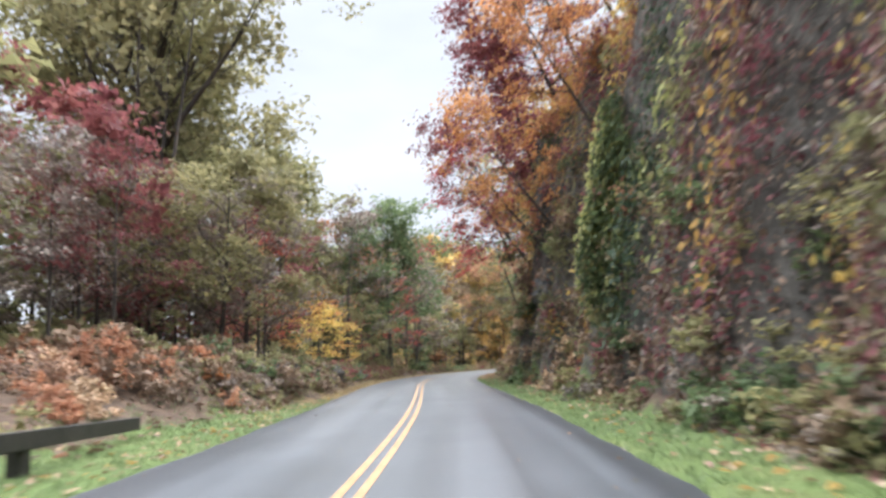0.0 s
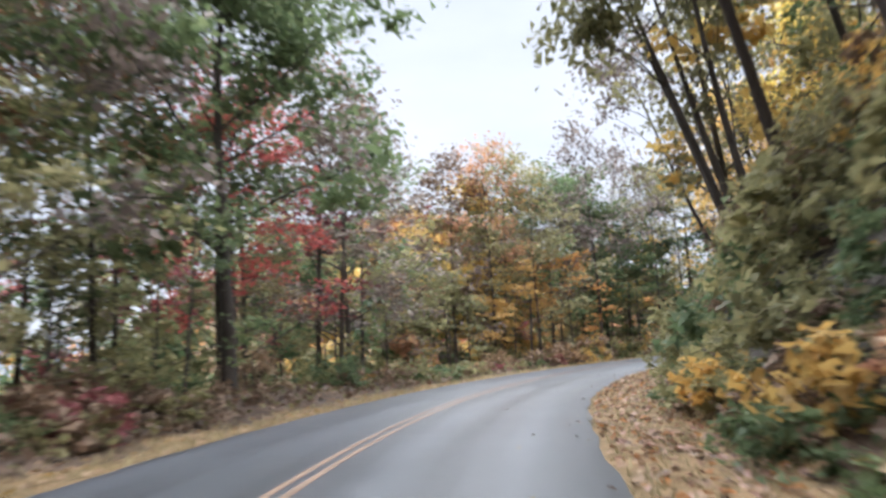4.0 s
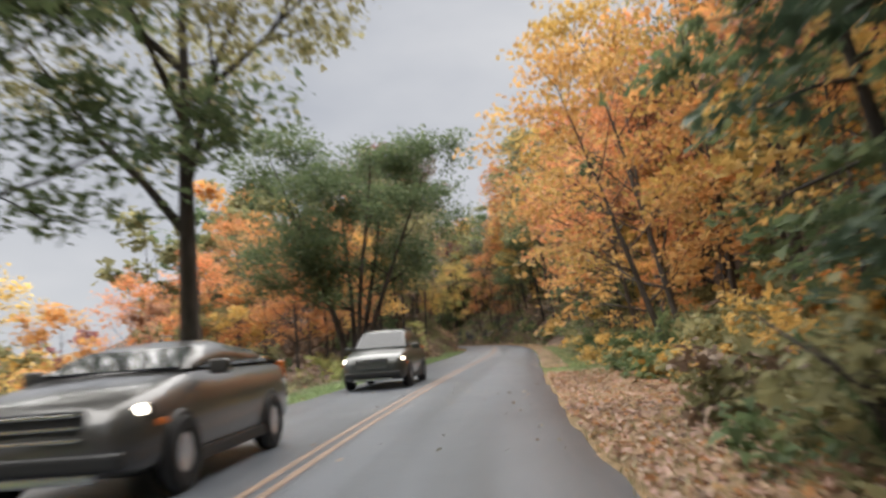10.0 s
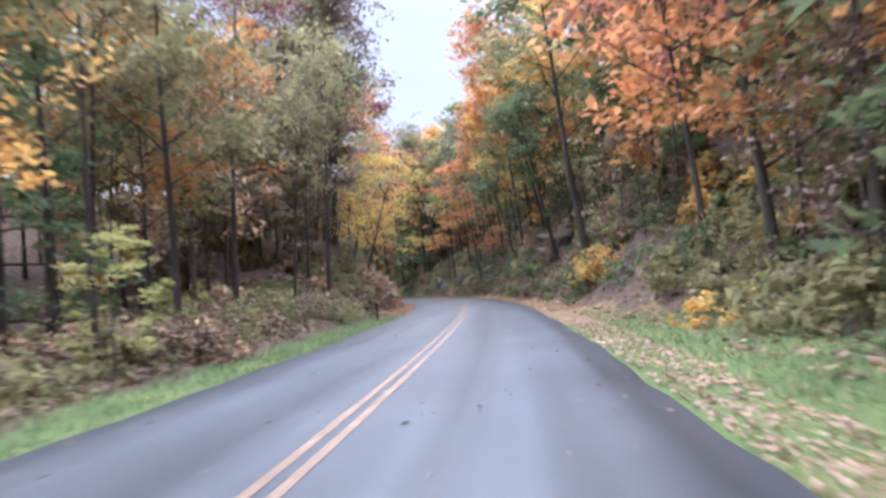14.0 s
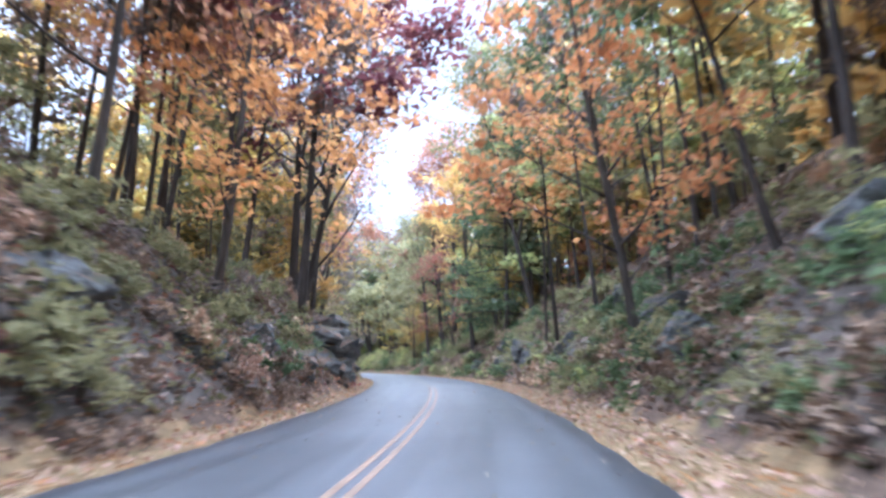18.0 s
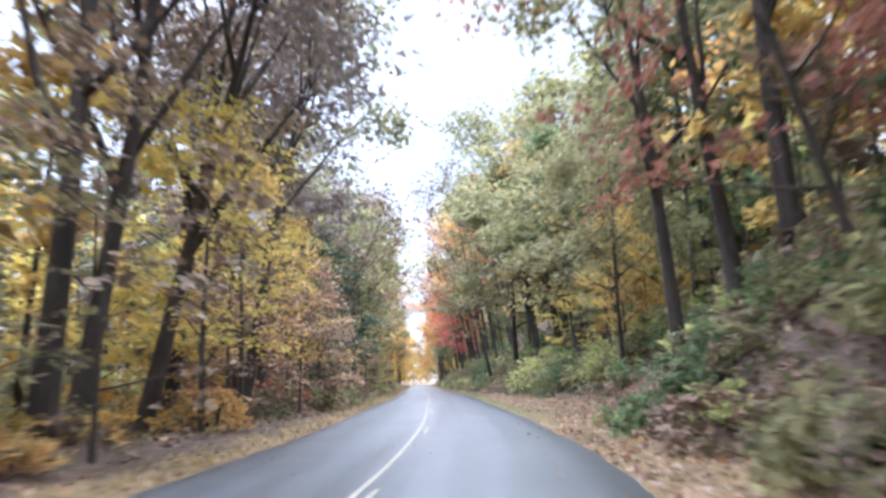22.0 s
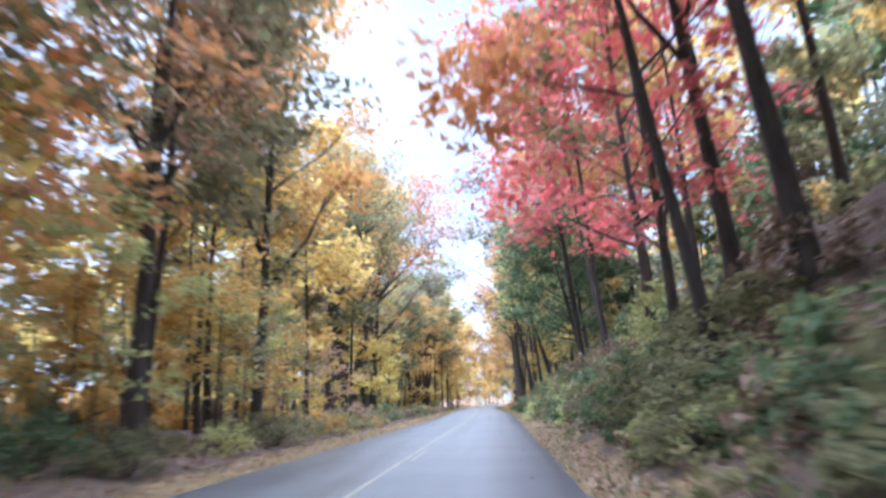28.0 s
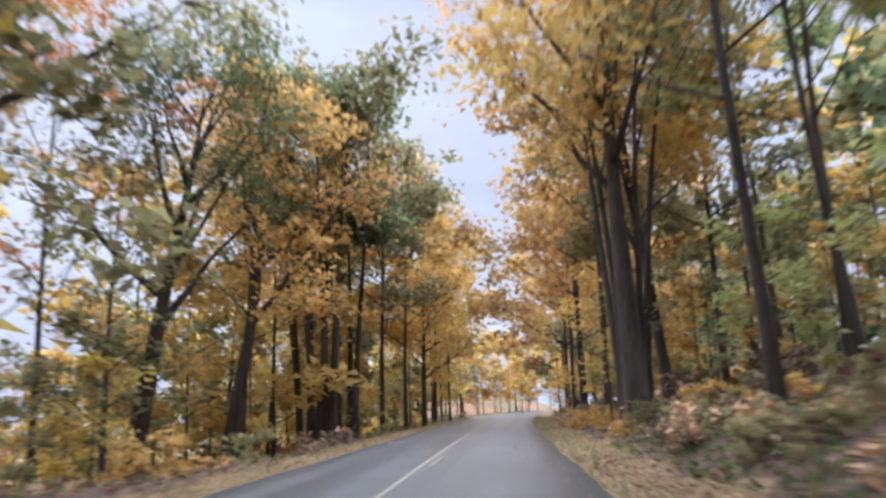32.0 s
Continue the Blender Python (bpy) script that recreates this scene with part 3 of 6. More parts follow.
def blades(rng, centres, radii, per, size, flat=0.55, droop=0.0, up=0.6, simple=False):
    """Kite-shaped leaves round the centres: vertices and faces."""
    c = np.repeat(centres, per, 0)
    r = np.repeat(radii, per)
    n = len(c)
    o = rng.normal(size=(n, 3))
    o /= np.linalg.norm(o, axis=1)[:, None]
    o *= (rng.random(n) ** 0.5 * r)[:, None]
    o[:, 2] *= flat
    o[:, 2] -= droop * np.hypot(o[:, 0], o[:, 1])
    p = c + o
    nm = rng.normal(size=(n, 3)) * 0.75
    nm[:, 2] = np.abs(nm[:, 2]) + up
    nm /= np.linalg.norm(nm, axis=1)[:, None]
    a = np.cross(nm, rng.normal(size=(n, 3)))
    a /= np.linalg.norm(a, axis=1)[:, None]
    b = np.cross(nm, a)
    L = (size * rng.uniform(0.6, 1.35, n))[:, None]
    W = L * rng.uniform(0.45, 0.75, n)[:, None]
    if simple:
        v = np.stack([p - a * L * 0.45 + b * W * 0.6, p - a * L * 0.45 - b * W * 0.6, p + a * L * 0.6 - nm * L * 0.1], 1).reshape(-1, 3)
        return v, np.arange(3 * n).reshape(n, 3)
    v = np.stack([p - a * L * 0.5, p + b * W * 0.5 - nm * L * 0.08, p + a * L * 0.55 - nm * L * 0.12, p - b * W * 0.5], 1).reshape(-1, 3)
    f = np.arange(4 * n).reshape(n, 4)
    return v, f


def grow(seed, H, r0, first, spread, limbs, rise, clusters, per, leaf, cr, top_taper=0.75, stems=1, tilt=(0.05, 0.16), lean=0.0, twigs=True, flat=0.55, droop=0.1, inner=0.35, simple=True, limb=0.42, coarse=False):
    """One tree: (wood mesh data, crown mesh data). first: height of the lowest limb as a part of H; spread: longest limb as a part of H."""
    rng = np.random.default_rng(seed)
    V, Fc, tips = [], [], []
    for st in range(stems):
        ang = rng.uniform(0, 6.28) if stems == 1 else 6.28 * (st + rng.uniform(-0.25, 0.25)) / stems
        foot = np.array([math.cos(ang), math.sin(ang), 0]) * (0 if stems == 1 else rng.uniform(0.3, 0.75) * r0 * 3)
        tip = lean if stems == 1 else rng.uniform(*tilt)
        n = 9
        pts = []
        for i in range(n):
            u = i / (n - 1)
            wob = 0.012 * H * np.array([math.sin(3.1 * u * 2 + seed + st), math.cos(2.3 * u * 2 + seed * 1.7 + st), 0]) * u
            pts.append(foot + np.array([math.cos(ang) * tip * H * u ** 1.3, math.sin(ang) * tip * H * u ** 1.3, H * u - 0.4 * (i == 0)]) + wob)
        rr = r0 * (1 if stems == 1 else 0.72)
        radii = [rr * ((1 - top_taper * 1.25 * (i / (n - 1)))) if i < n - 1 else rr * 0.05 for i in range(n)]
        radii = [max(q, rr * 0.06) for q in radii]
        radii[0] = rr * 1.45
        pts = np.array(pts)
        pts = np.insert(pts, 1, pts[0] * 0.35 + pts[1] * 0.65 * 0.0 + (pts[1] - pts[0]) * 0.18 + pts[0] * 0.65, 0)
        radii.insert(1, rr * 1.08)
        t0 = len(V)
        tube(V, Fc, pts[::2] if coarse else pts, radii[::2] if coarse else radii, 5 if coarse else 8, 0 if st else None)
        t1 = len(V)
        m = limbs if stems == 1 else max(4, limbs // stems)
        for k in range(m):
            u = first + (0.97 - first) * (k + rng.uniform(0, 0.8)) / m
            j = u * (n - 1)
            P = pts[1:] if len(pts) > n else pts
            i0 = min(int(j), n - 2)
            root = P[i0] + (P[i0 + 1] - P[i0]) * (j - i0)
            az = 2.4 * k + seed + rng.uniform(-0.5, 0.5)
            shape = math.sin(min(1.0, (1 - u) / (1 - first) * 1.15 + 0.12) * 1.75)
            length = spread * H * max(0.22, shape) * rng.uniform(0.75, 1.15)
            el = rise * rng.uniform(0.6, 1.3) + 0.5 * (u - first)
            dirn = np.array([math.cos(az) * math.cos(el), math.sin(az) * math.cos(el), math.sin(el)])
            lp = []
            for q in range(5):
                w = q / 4
                lp.append(root + dirn * length * w + np.array([0, 0, 0.14 * length * w * w * (1 if rise > 0 else -0.5)]) + rng.normal(size=3) * 0.035 * length * w)
            lp = np.array(lp)
            lr = rr * limb * (1 - 0.7 * u) * np.array([1, 0.75, 0.52, 0.3, 0.1])
            l0 = len(V)
            tube(V, Fc, lp[::2] if coarse else lp, lr[::2] if coarse else lr, 3 if coarse else 4, near(V, t0, t1, root))
            l1 = len(V)
            for q in range(3 if twigs else 2):
                w = rng.uniform(inner, 0.95)
                b0 = lp[min(int(w * 4), 3)] + (lp[min(int(w * 4), 3) + 1] - lp[min(int(w * 4), 3)]) * (w * 4 - int(w * 4))
                d2 = dirn + rng.normal(size=3) * 0.55
                d2[2] += 0.15
                d2 /= np.linalg.norm(d2)
                end = b0 + d2 * length * rng.uniform(0.3, 0.5)
                if twigs:
                    tube(V, Fc, np.array([b0, (b0 + end) / 2 + rng.normal(size=3) * 0.03 * length, end]), lr[0] * np.array([0.35, 0.22, 0.07]), 3, near(V, l0, l1, b0))
                tips += [end, (b0 + 2 * end) / 3]
            tips += [lp[4], lp[3]]
    tips = np.array(tips)
    pick = rng.integers(0, len(tips), clusters)
    centres = tips[pick] + rng.normal(size=(clusters, 3)) * np.array([0.05, 0.05, 0.035]) * H * spread * 2
    radii = cr * rng.uniform(0.55, 1.3, clusters)
    return (np.array(V), Fc), blades(rng, centres, radii, per, leaf, flat, droop, 0.6, simple)


KINDS, RAW = {}, {}


def kind(name, variants, bark, **kw):
    made = []
    for k in range(variants):
        wood, leaves = grow(seed=sum(map(ord, name)) % 97 + 3 * k, **kw)
        RAW.setdefault(name, []).append((wood, leaves))
        made.append((mesh_of(name + "_trunk", wood[0], wood[1], bark, True), mesh_of(name + "_crown", leaves[0], leaves[1], LEAF["green"])))
    KINDS[name] = (made, kw["H"])


kind("oak", 3, BARK, H=16, r0=0.3, first=0.28, spread=0.4, limbs=16, rise=0.45, clusters=210, per=22, leaf=0.36, cr=1.15)
kind("lone", 2, BARK, H=12, r0=0.2, first=0.24, spread=0.36, limbs=18, rise=0.3, clusters=300, per=60, leaf=0.2, cr=1.05, flat=0.55, inner=0.3)
kind("vase", 1, BARK, H=13, r0=0.26, first=0.3, spread=0.42, limbs=13, rise=0.8, clusters=430, per=28, leaf=0.19, cr=1.0, limb=0.7, inner=0.1)
kind("wideoak", 1, BARK, H=12.6, r0=0.25, first=0.24, spread=0.36, limbs=48, rise=0.42, clusters=820, per=50, leaf=0.19, cr=1.15, flat=0.55, stems=6, tilt=(0.14, 0.52), limb=0.42)
kind("giant", 3, BARK, H=20, r0=0.5, first=0.4, spread=0.42, limbs=11, rise=0.85, clusters=230, per=24, leaf=0.28, cr=1.4, limb=0.62, lean=0.03, inner=0.45)
kind("oakfull", 3, BARK, H=16, r0=0.24, first=0.22, spread=0.4, limbs=18, rise=0.4, clusters=380, per=22, leaf=0.34, cr=1.15, inner=0.15)
kind("forest", 4, BARK, H=20, r0=0.18, first=0.32, spread=0.27, limbs=15, rise=0.5, clusters=250, per=20, leaf=0.36, cr=1.35)
kind("bare", 3, BARK, H=18, r0=0.155, first=0.34, spread=0.28, limbs=15, rise=0.7, clusters=130, per=17, leaf=0.28, cr=1.1)
kind("maple", 3, BARK_GREY, H=13, r0=0.15, first=0.16, spread=0.32, limbs=17, rise=0.45, clusters=230, per=13, leaf=0.27, cr=1.0, flat=0.4, simple=False)
kind("hemlock", 2, BARK, H=17, r0=0.22, first=0.1, spread=0.25, limbs=26, rise=-0.08, clusters=260, per=22, leaf=0.32, cr=1.0, twigs=False, flat=0.22, droop=0.25)
kind("clump", 2, BARK, H=15, r0=0.22, first=0.38, spread=0.32, limbs=16, rise=0.7, clusters=150, per=20, leaf=0.36, cr=1.2, stems=4)
kind("sapling", 3, BARK_GREY, H=6, r0=0.055, first=0.15, spread=0.36, limbs=13, rise=0.2, clusters=110, per=11, leaf=0.19, cr=0.6, flat=0.22, twigs=False, simple=False)
kind("fork", 4, BARK, H=20, r0=0.27, first=0.26, spread=0.4, limbs=10, rise=1.0, clusters=180, per=20, leaf=0.32, cr=1.3, limb=0.66, lean=0.05, inner=0.5)
kind("slim", 3, BARK, H=15, r0=0.1, first=0.42, spread=0.18, limbs=9, rise=0.65, clusters=70, per=15, leaf=0.36, cr=1.0, twigs=False)


def bush(seed, R, clusters, per, leaf, high=0.8, simple=False):
    rng = np.random.default_rng(seed)
    V, Fc, tips = [], [], []
    for k in range(7):
        a, out = rng.uniform(0, 6.28), rng.uniform(0.35, 0.9) * R
        e = np.array([math.cos(a) * out, math.sin(a) * out, R * high * rng.uniform(0.6, 1.25)])
        tube(V, Fc, np.array([[0, 0, -0.15], e * [0.35, 0.35, 0.55], e]), [0.03 * R + 0.008, 0.02 * R, 0.005], 4, 0 if k else None)
    az, u = rng.uniform(0, 6.28, clusters), rng.uniform(0.05, 1, clusters)
    rad = R * np.sqrt(1 - (u - 0.1) ** 2 * 0.95) * rng.uniform(0.45, 1.0, clusters)
    c = np.column_stack([np.cos(az) * rad, np.sin(az) * rad, u * R * high])
    c[:, 2] *= 1 + 0.25 * np.sin(az * 3 + seed)
    return (np.array(V), Fc), blades(rng, c, R * 0.24 * rng.uniform(0.6, 1.3, clusters), per, leaf, 0.7, simple=simple)


for nm, n, kw in (("shrub", 4, dict(R=1.0, clusters=56, per=15, leaf=0.125)), ("thicket", 3, dict(R=1.7, clusters=76, per=17, leaf=0.15, high=0.7)), ("fern", 3, dict(R=0.7, clusters=24, per=10, leaf=0.17, high=0.45))):
    made = []
    for k in range(n):
        wood, leaves = bush(90 + 7 * k + len(nm), **kw)
        made.append((mesh_of(nm + "_stems", wood[0], wood[1], BARK, True), mesh_of(nm + "_leaves", leaves[0], leaves[1], LEAF["green"])))
    KINDS[nm] = (made, kw["R"])

HUE = {"green": "green", "deep": "dark green", "olive": "olive green", "lime": "lime-yellow", "yellow": "bright yellow", "gold": "golden", "orange": "orange", "rust": "rust-coloured",
       "red": "crimson", "maroon": "maroon", "brown": "brown", "tan": "tan", "grey": "grey-brown", "straw": "straw-coloured", "pink": "pink-brown"}
FORMS = {"oak": ("tree", "spreading tree with forked limbs"), "oakfull": ("tree", "spreading tree with dense crown"), "giant": ("tree", "old tree with heavy dark limbs"), "lone": ("tree", "open-grown tree with clumped crown"), "vase": ("tree", "thin-leaved tree forked into upright limbs"), "wideoak": ("tree", "broad spreading tree with many low limbs"), "forest": ("tree", "tall tree with straight dark trunk"), "bare": ("tree", "thin-leaved tree with dark branches"), "maple": ("tree", "full-crowned tree"),
         "hemlock": ("tree", "conifer with layered boughs"), "clump": ("tree", "many-stemmed tree"), "sapling": ("sapling", "young tree with flat sprays"), "slim": ("tree", "slender dark-stemmed tree"), "fork": ("tree", "thick-trunked tree with forked dark limbs"),
         "shrub": ("shrub", "leafy shrub"), "thicket": ("shrub", "dense thicket"), "fern": ("fern", "low fern clump")}
LOW = ("shrub", "thicket", "fern")
pick_rng = random.Random(4)
taken = []


def stance(form, s, d, size, turn, lean, lean_to, sink=0.0):
    """The pose of a plant. lean in degrees towards lean_to (0 = along the road, 90 = to the right)."""
    k = size / KINDS[form][1]
    m = Matrix.Translation(spot(s, d, -0.05 - sink))
    if lean:
        axis = Matrix.Rotation(radians(heading(s) - lean_to), 3, "Z") @ Vector((1, 0, 0))
        m = m @ Matrix.Rotation(radians(-lean), 4, axis)
    m = m @ Matrix.Rotation(pick_rng.uniform(0, 6.28) if turn is None else radians(turn), 4, "Z")
    return m @ Matrix.Diagonal((k * pick_rng.uniform(0.9, 1.12), k * pick_rng.uniform(0.9, 1.12), k, 1))


def single(*a, **k):
    """One plant whose draw depends on its own place alone."""
    pick_rng.seed(f"{a[0]} {a[1]} {a[2]}")
    return plant(*a, **k)


def plant(form, s, d, size, colour, turn=None, lean=0.0, lean_to=0.0, where="beside the road", sink=0.0):
    """Sets one plant out as a thing with its trunk and crown: size is the height of a tree, the radius of a bush."""
    meshes, own = KINDS[form]
    stem, leaves = meshes[pick_rng.randrange(len(meshes))]
    cat, words = FORMS[form]
    low = form in LOW
    ob = new({"shrub": "shrub", "thicket": "thicket", "fern": "fern_clump", "sapling": "sapling"}.get(form, "tree"))
    ob.empty_display_size = 0.2
    ob.matrix_world = stance(form, s, d, size, turn, lean, lean_to, sink)
    for nm, me in (("stem" if low else "trunk", stem), ("foliage" if low else "crown", leaves)):
        o = new(nm, me)
        o.parent = ob
    slot = o.material_slots[0]
    slot.link, slot.material = "OBJECT", LEAF[colour]
    tagged(ob, f"{HUE[colour]} {words} {where}", cat, "roadside shrubs" if low else "trees along the road")
    taken.append((s, d))
    return ob


def mix(text):
    """'olive 3 gold 2' as a list of colours to draw from."""
    w = text.split()
    return [c for c, k in zip(w[::2], w[1::2]) for _ in range(int(k))]


def free_place(s0, s1, d0, d1, gap):
    for _ in range(30):
        s, d = pick_rng.uniform(s0, s1), pick_rng.uniform(d0, d1)
        if not any(abs(a - s) < gap and abs(b - d) < gap for a, b in taken):
            break
    return s, d


def wood(s0, s1, d0, d1, count, forms, colours, low, high, where="in roadside woods", gap=2.0, reach=2.0):
    """Trees set out at random over a stretch of the plan, leaning a little to the light over the road."""
    f, c = mix(forms), mix(colours)
    pick_rng.seed(f"wood {s0} {s1} {d0} {d1}")
    for _ in range(count):
        s, d = free_place(s0, s1, d0, d1, gap)
        form = pick_rng.choice(f)
        if form == "slim":      # pole-thin stems stand past counting
            stem, leaves = RAW[form][pick_rng.randrange(3)]
            m = stance(form, s, d, pick_rng.uniform(low, high), None, pick_rng.uniform(0, 4) + reach * pick_rng.random(), (-90 if d > 0 else 90) + pick_rng.uniform(-70, 70))
            back_woods.add(moved(stem[0], m), stem[1], BARK)
            back_woods.add(moved(leaves[0], m), leaves[1], LEAF[pick_rng.choice(c)])
            continue
        plant(form, s, d, pick_rng.uniform(low, high), pick_rng.choice(c), where=where, lean=pick_rng.uniform(0, 4) + reach * pick_rng.random(), lean_to=(-90 if d > 0 else 90) + pick_rng.uniform(-70, 70))


def scrub(s0, s1, d0, d1, count, forms, colours, low, high, where="on the roadside bank"):
    f, c = mix(forms), mix(colours)
    pick_rng.seed(f"scrub {s0} {s1} {d0} {d1}")
    for _ in range(count):
        s, d = free_place(s0, s1, d0, d1, 0.7)
        plant(pick_rng.choice(f), s, d, pick_rng.uniform(low, high), pick_rng.choice(c), where=where)


class Mass:
    """Plants past counting, joined into one mesh."""

    def __init__(self, name, label, category):
        self.name, self.label, self.category = name, label, category
        self.v, self.f, self.m, self.mats, self.n = [], [], [], [], 0

    def slot(self, material):
        if material not in self.mats:
            self.mats.append(material)
        return self.mats.index(material)

    def add(self, v, f, material):
        self.v.append(v)
        self.f += [tuple(int(q) + self.n for q in a) for a in f] if not isinstance(f, np.ndarray) else (f + self.n).tolist()
        self.m += [self.slot(material)] * len(f)
        self.n += len(v)

    def build(self):
        return tagged(new(self.name, mesh_of(self.name, np.vstack(self.v), self.f, self.mats, index=self.m)), self.label, self.category, kind="stuff")


BACK = [grow(seed=k, H=18, r0=0.13, first=f, spread=sp, limbs=7, rise=0.5, clusters=cl, per=8, leaf=lf * 1.17, cr=1.6, twigs=False, coarse=True) for k, f, sp, cl, lf in
        ((1, 0.3, 0.26, 75, 0.62), (2, 0.38, 0.22, 65, 0.58), (3, 0.1, 0.3, 90, 0.62), (4, 0.14, 0.3, 90, 0.66))]
FARTHER = [grow(seed=k, H=18, r0=0.13, first=f, spread=0.28, limbs=5, rise=0.5, clusters=42, per=7, leaf=1.18, cr=1.8, twigs=False, coarse=True) for k, f in ((5, 0.3), (6, 0.35), (7, 0.08), (8, 0.12))]
LOWMASS = [bush(40 + k, 1.2, 22, 7, 0.345, 0.75, True) for k in range(4)]
LOWFINE = [bush(60 + k, 1.2, 26, 13, 0.2, 0.75, True) for k in range(4)]
back_woods = Mass("background_woods", "autumn woods standing back from the road, gold, orange and olive", "woods")
undergrowth = Mass("undergrowth", "tangled undergrowth of leafy brush on the forest floor", "undergrowth")


def moved(v, m):
    a = np.array(m)
    return v @ a[:3, :3].T + a[:3, 3]


def behind(s0, s1, d0, d1, count, colours, low, high, lows=0.5):
    """Trees of the background mass. lows: share with leaves down to the ground."""
    c = mix(colours)
    pick_rng.seed(f"behind {s0} {s1} {d0} {d1}")
    for _ in range(count):
        s, d = pick_rng.uniform(s0, s1), pick_rng.uniform(d0, d1)
        stem, leaves = (BACK if abs(d) < 22 else FARTHER)[pick_rng.randrange(2) + (2 if pick_rng.random() < lows else 0)]
        k = pick_rng.uniform(low, high) / 18
        m = Matrix.Translation(spot(s, d, -0.1)) @ Matrix.Rotation(pick_rng.uniform(0, 6.28), 4, "Z") @ Matrix.Diagonal((k * 1.1, k * 1.1, k, 1))
        back_woods.add(moved(stem[0], m), stem[1], BARK)
        back_woods.add(moved(leaves[0], m), leaves[1], LEAF[pick_rng.choice(c)])


def brush(s0, s1, d0, d1, count, colours, low, high):
    c = mix(colours)
    pick_rng.seed(f"brush {s0} {s1} {d0} {d1}")
    for _ in range(count):
        s, d = pick_rng.uniform(s0, s1), pick_rng.uniform(d0, d1)
        stem, leaves = (LOWFINE if abs(d) < 10 else LOWMASS)[pick_rng.randrange(4)]
        k = pick_rng.uniform(low, high)
        m = Matrix.Translation(spot(s, d, -0.1)) @ Matrix.Rotation(pick_rng.uniform(0, 6.28), 4, "Z") @ Matrix.Diagonal((k, k, k * pick_rng.uniform(0.8, 1.3), 1))
        undergrowth.add(moved(leaves[0], m), leaves[1], LEAF[pick_rng.choice(c)])


def far_trees(name, places, colours, size, label):
    """Woods on far slopes: clumps of large leaves, one mesh."""
    rng = np.random.default_rng(len(name))
    mass, pal = Mass(name, label, "woods"), mix(colours)
    for x, y, z in places:
        h = size * rng.uniform(0.7, 1.3)
        n = 16
        a, u = rng.uniform(0, 6.28, n), rng.uniform(0.15, 1, n)
        r = h * 0.36 * np.sqrt(np.clip(1 - (1.6 * u - 0.75) ** 2, 0.05, 1)) * rng.uniform(0.3, 1, n)
        c = np.column_stack([x + np.cos(a) * r, y + np.sin(a) * r, z + h * u])
        v, f = blades(rng, c, np.full(n, h * 0.18), 12, h * 0.115, 0.7, simple=True)
        mass.add(v, f, LEAF[pal[rng.integers(0, len(pal))]])
    return mass.build()


# ---- woods, stretch by stretch: single trees first ----
# first bend
single("clump", 90, -21, 30, "olive", where="behind shrubs")
single("clump", 79, -15.5, 24, "olive", where="behind shrubs")
single("giant", 82, -17.0, 28, "olive", lean=3, where="behind shrubs")
single("giant", 84, -20.5, 28, "olive", lean=4, lean_to=90, where="behind shrubs")
single("oakfull", 90, -23, 28, "olive", where="behind shrubs")
single("oakfull", 95, -20, 25, "olive", where="behind shrubs")
single("oakfull", 98, -15.5, 20, "olive", where="behind shrubs")
single("oakfull", 93, -12, 12, "olive", where="behind shrubs")
single("maple", 99, -11, 11, "green", where="behind shrubs")
single("maple", 72, -12.5, 10, "grey", where="among shrubs")
single("maple", 67, -13.5, 9, "grey", where="among shrubs")
single("maple", 76, -12, 9, "maroon", where="among shrubs")
single("maple", 62, -15, 10, "maroon", where="among shrubs")
single("forest", 84, -17, 17, "olive", where="behind shrubs")
single("maple", 78, -8.5, 9, "maroon", where="among shrubs")
single("maple", 84, -10.5, 9, "red", where="among shrubs")
single("fern", 60.5, -6.4, 0.6, "orange", where="at the grass edge")
single("sapling", 80, -6.4, 4.2, "gold", where="among shrubs")
single("sapling", 84, -6.6, 4.0, "yellow", where="among shrubs")
single("forest", 106, -8.6, 16, "green", where="at the bend")
single("maple", 112, -13.0, 15, "maroon", where="at the bend")
single("maple", 109, -10.0, 11, "red", where="at the bend")
single("forest", 104, -11.5, 15, "rust", where="at the bend")
single("sapling", 88, -6.5, 4.5, "yellow", where="at the bend")
single("oakfull", 104, -6.9, 14.5, "green", where="at the bend")
single("oakfull", 138, -11.5, 14, "green", where="at the bend")
single("hemlock", 141, -12.0, 13, "green", where="at the bend")
single("bare", 127, -9.5, 14, "rust", where="at the bend")
single("maple", 131, -8.2, 12, "green", where="at the bend")
single("bare", 145, -8.0, 14, "olive", where="at the bend")
single("bare", 141, -7.0, 13, "olive", where="at the bend")
single("hemlock", 146, -7.8, 15, "deep", where="at the bend")
single("maple", 73, 7.0, 9, "maroon", lean=38, lean_to=-95, where="rooted in the rock cut")
single("maple", 77, 7.1, 9, "red", lean=34, lean_to=-90, where="rooted in the rock cut")
single("maple", 70, 7.4, 9, "orange", lean=34, lean_to=-90, where="rooted in the rock cut")
single("maple", 66, 7.7, 8, "orange", lean=28, lean_to=-90, where="rooted in the rock cut")
single("maple", 66, 9.2, 9, "orange", lean=24, lean_to=-90, where="above the rock")
single("maple", 72, 9.0, 10, "orange", lean=22, lean_to=-90, where="above the rock")
single("oakfull", 76, 8.8, 10, "maroon", lean=22, lean_to=-90, where="above the rock")
single("maple", 62, 9.3, 8, "gold", lean=24, lean_to=-90, where="above the rock")
single("oakfull", 80, 8.2, 12, "maroon", lean=14, lean_to=-90, where="above the rock")
single("maple", 84, 8.2, 10, "orange", lean=14, lean_to=-90, where="above the rock")
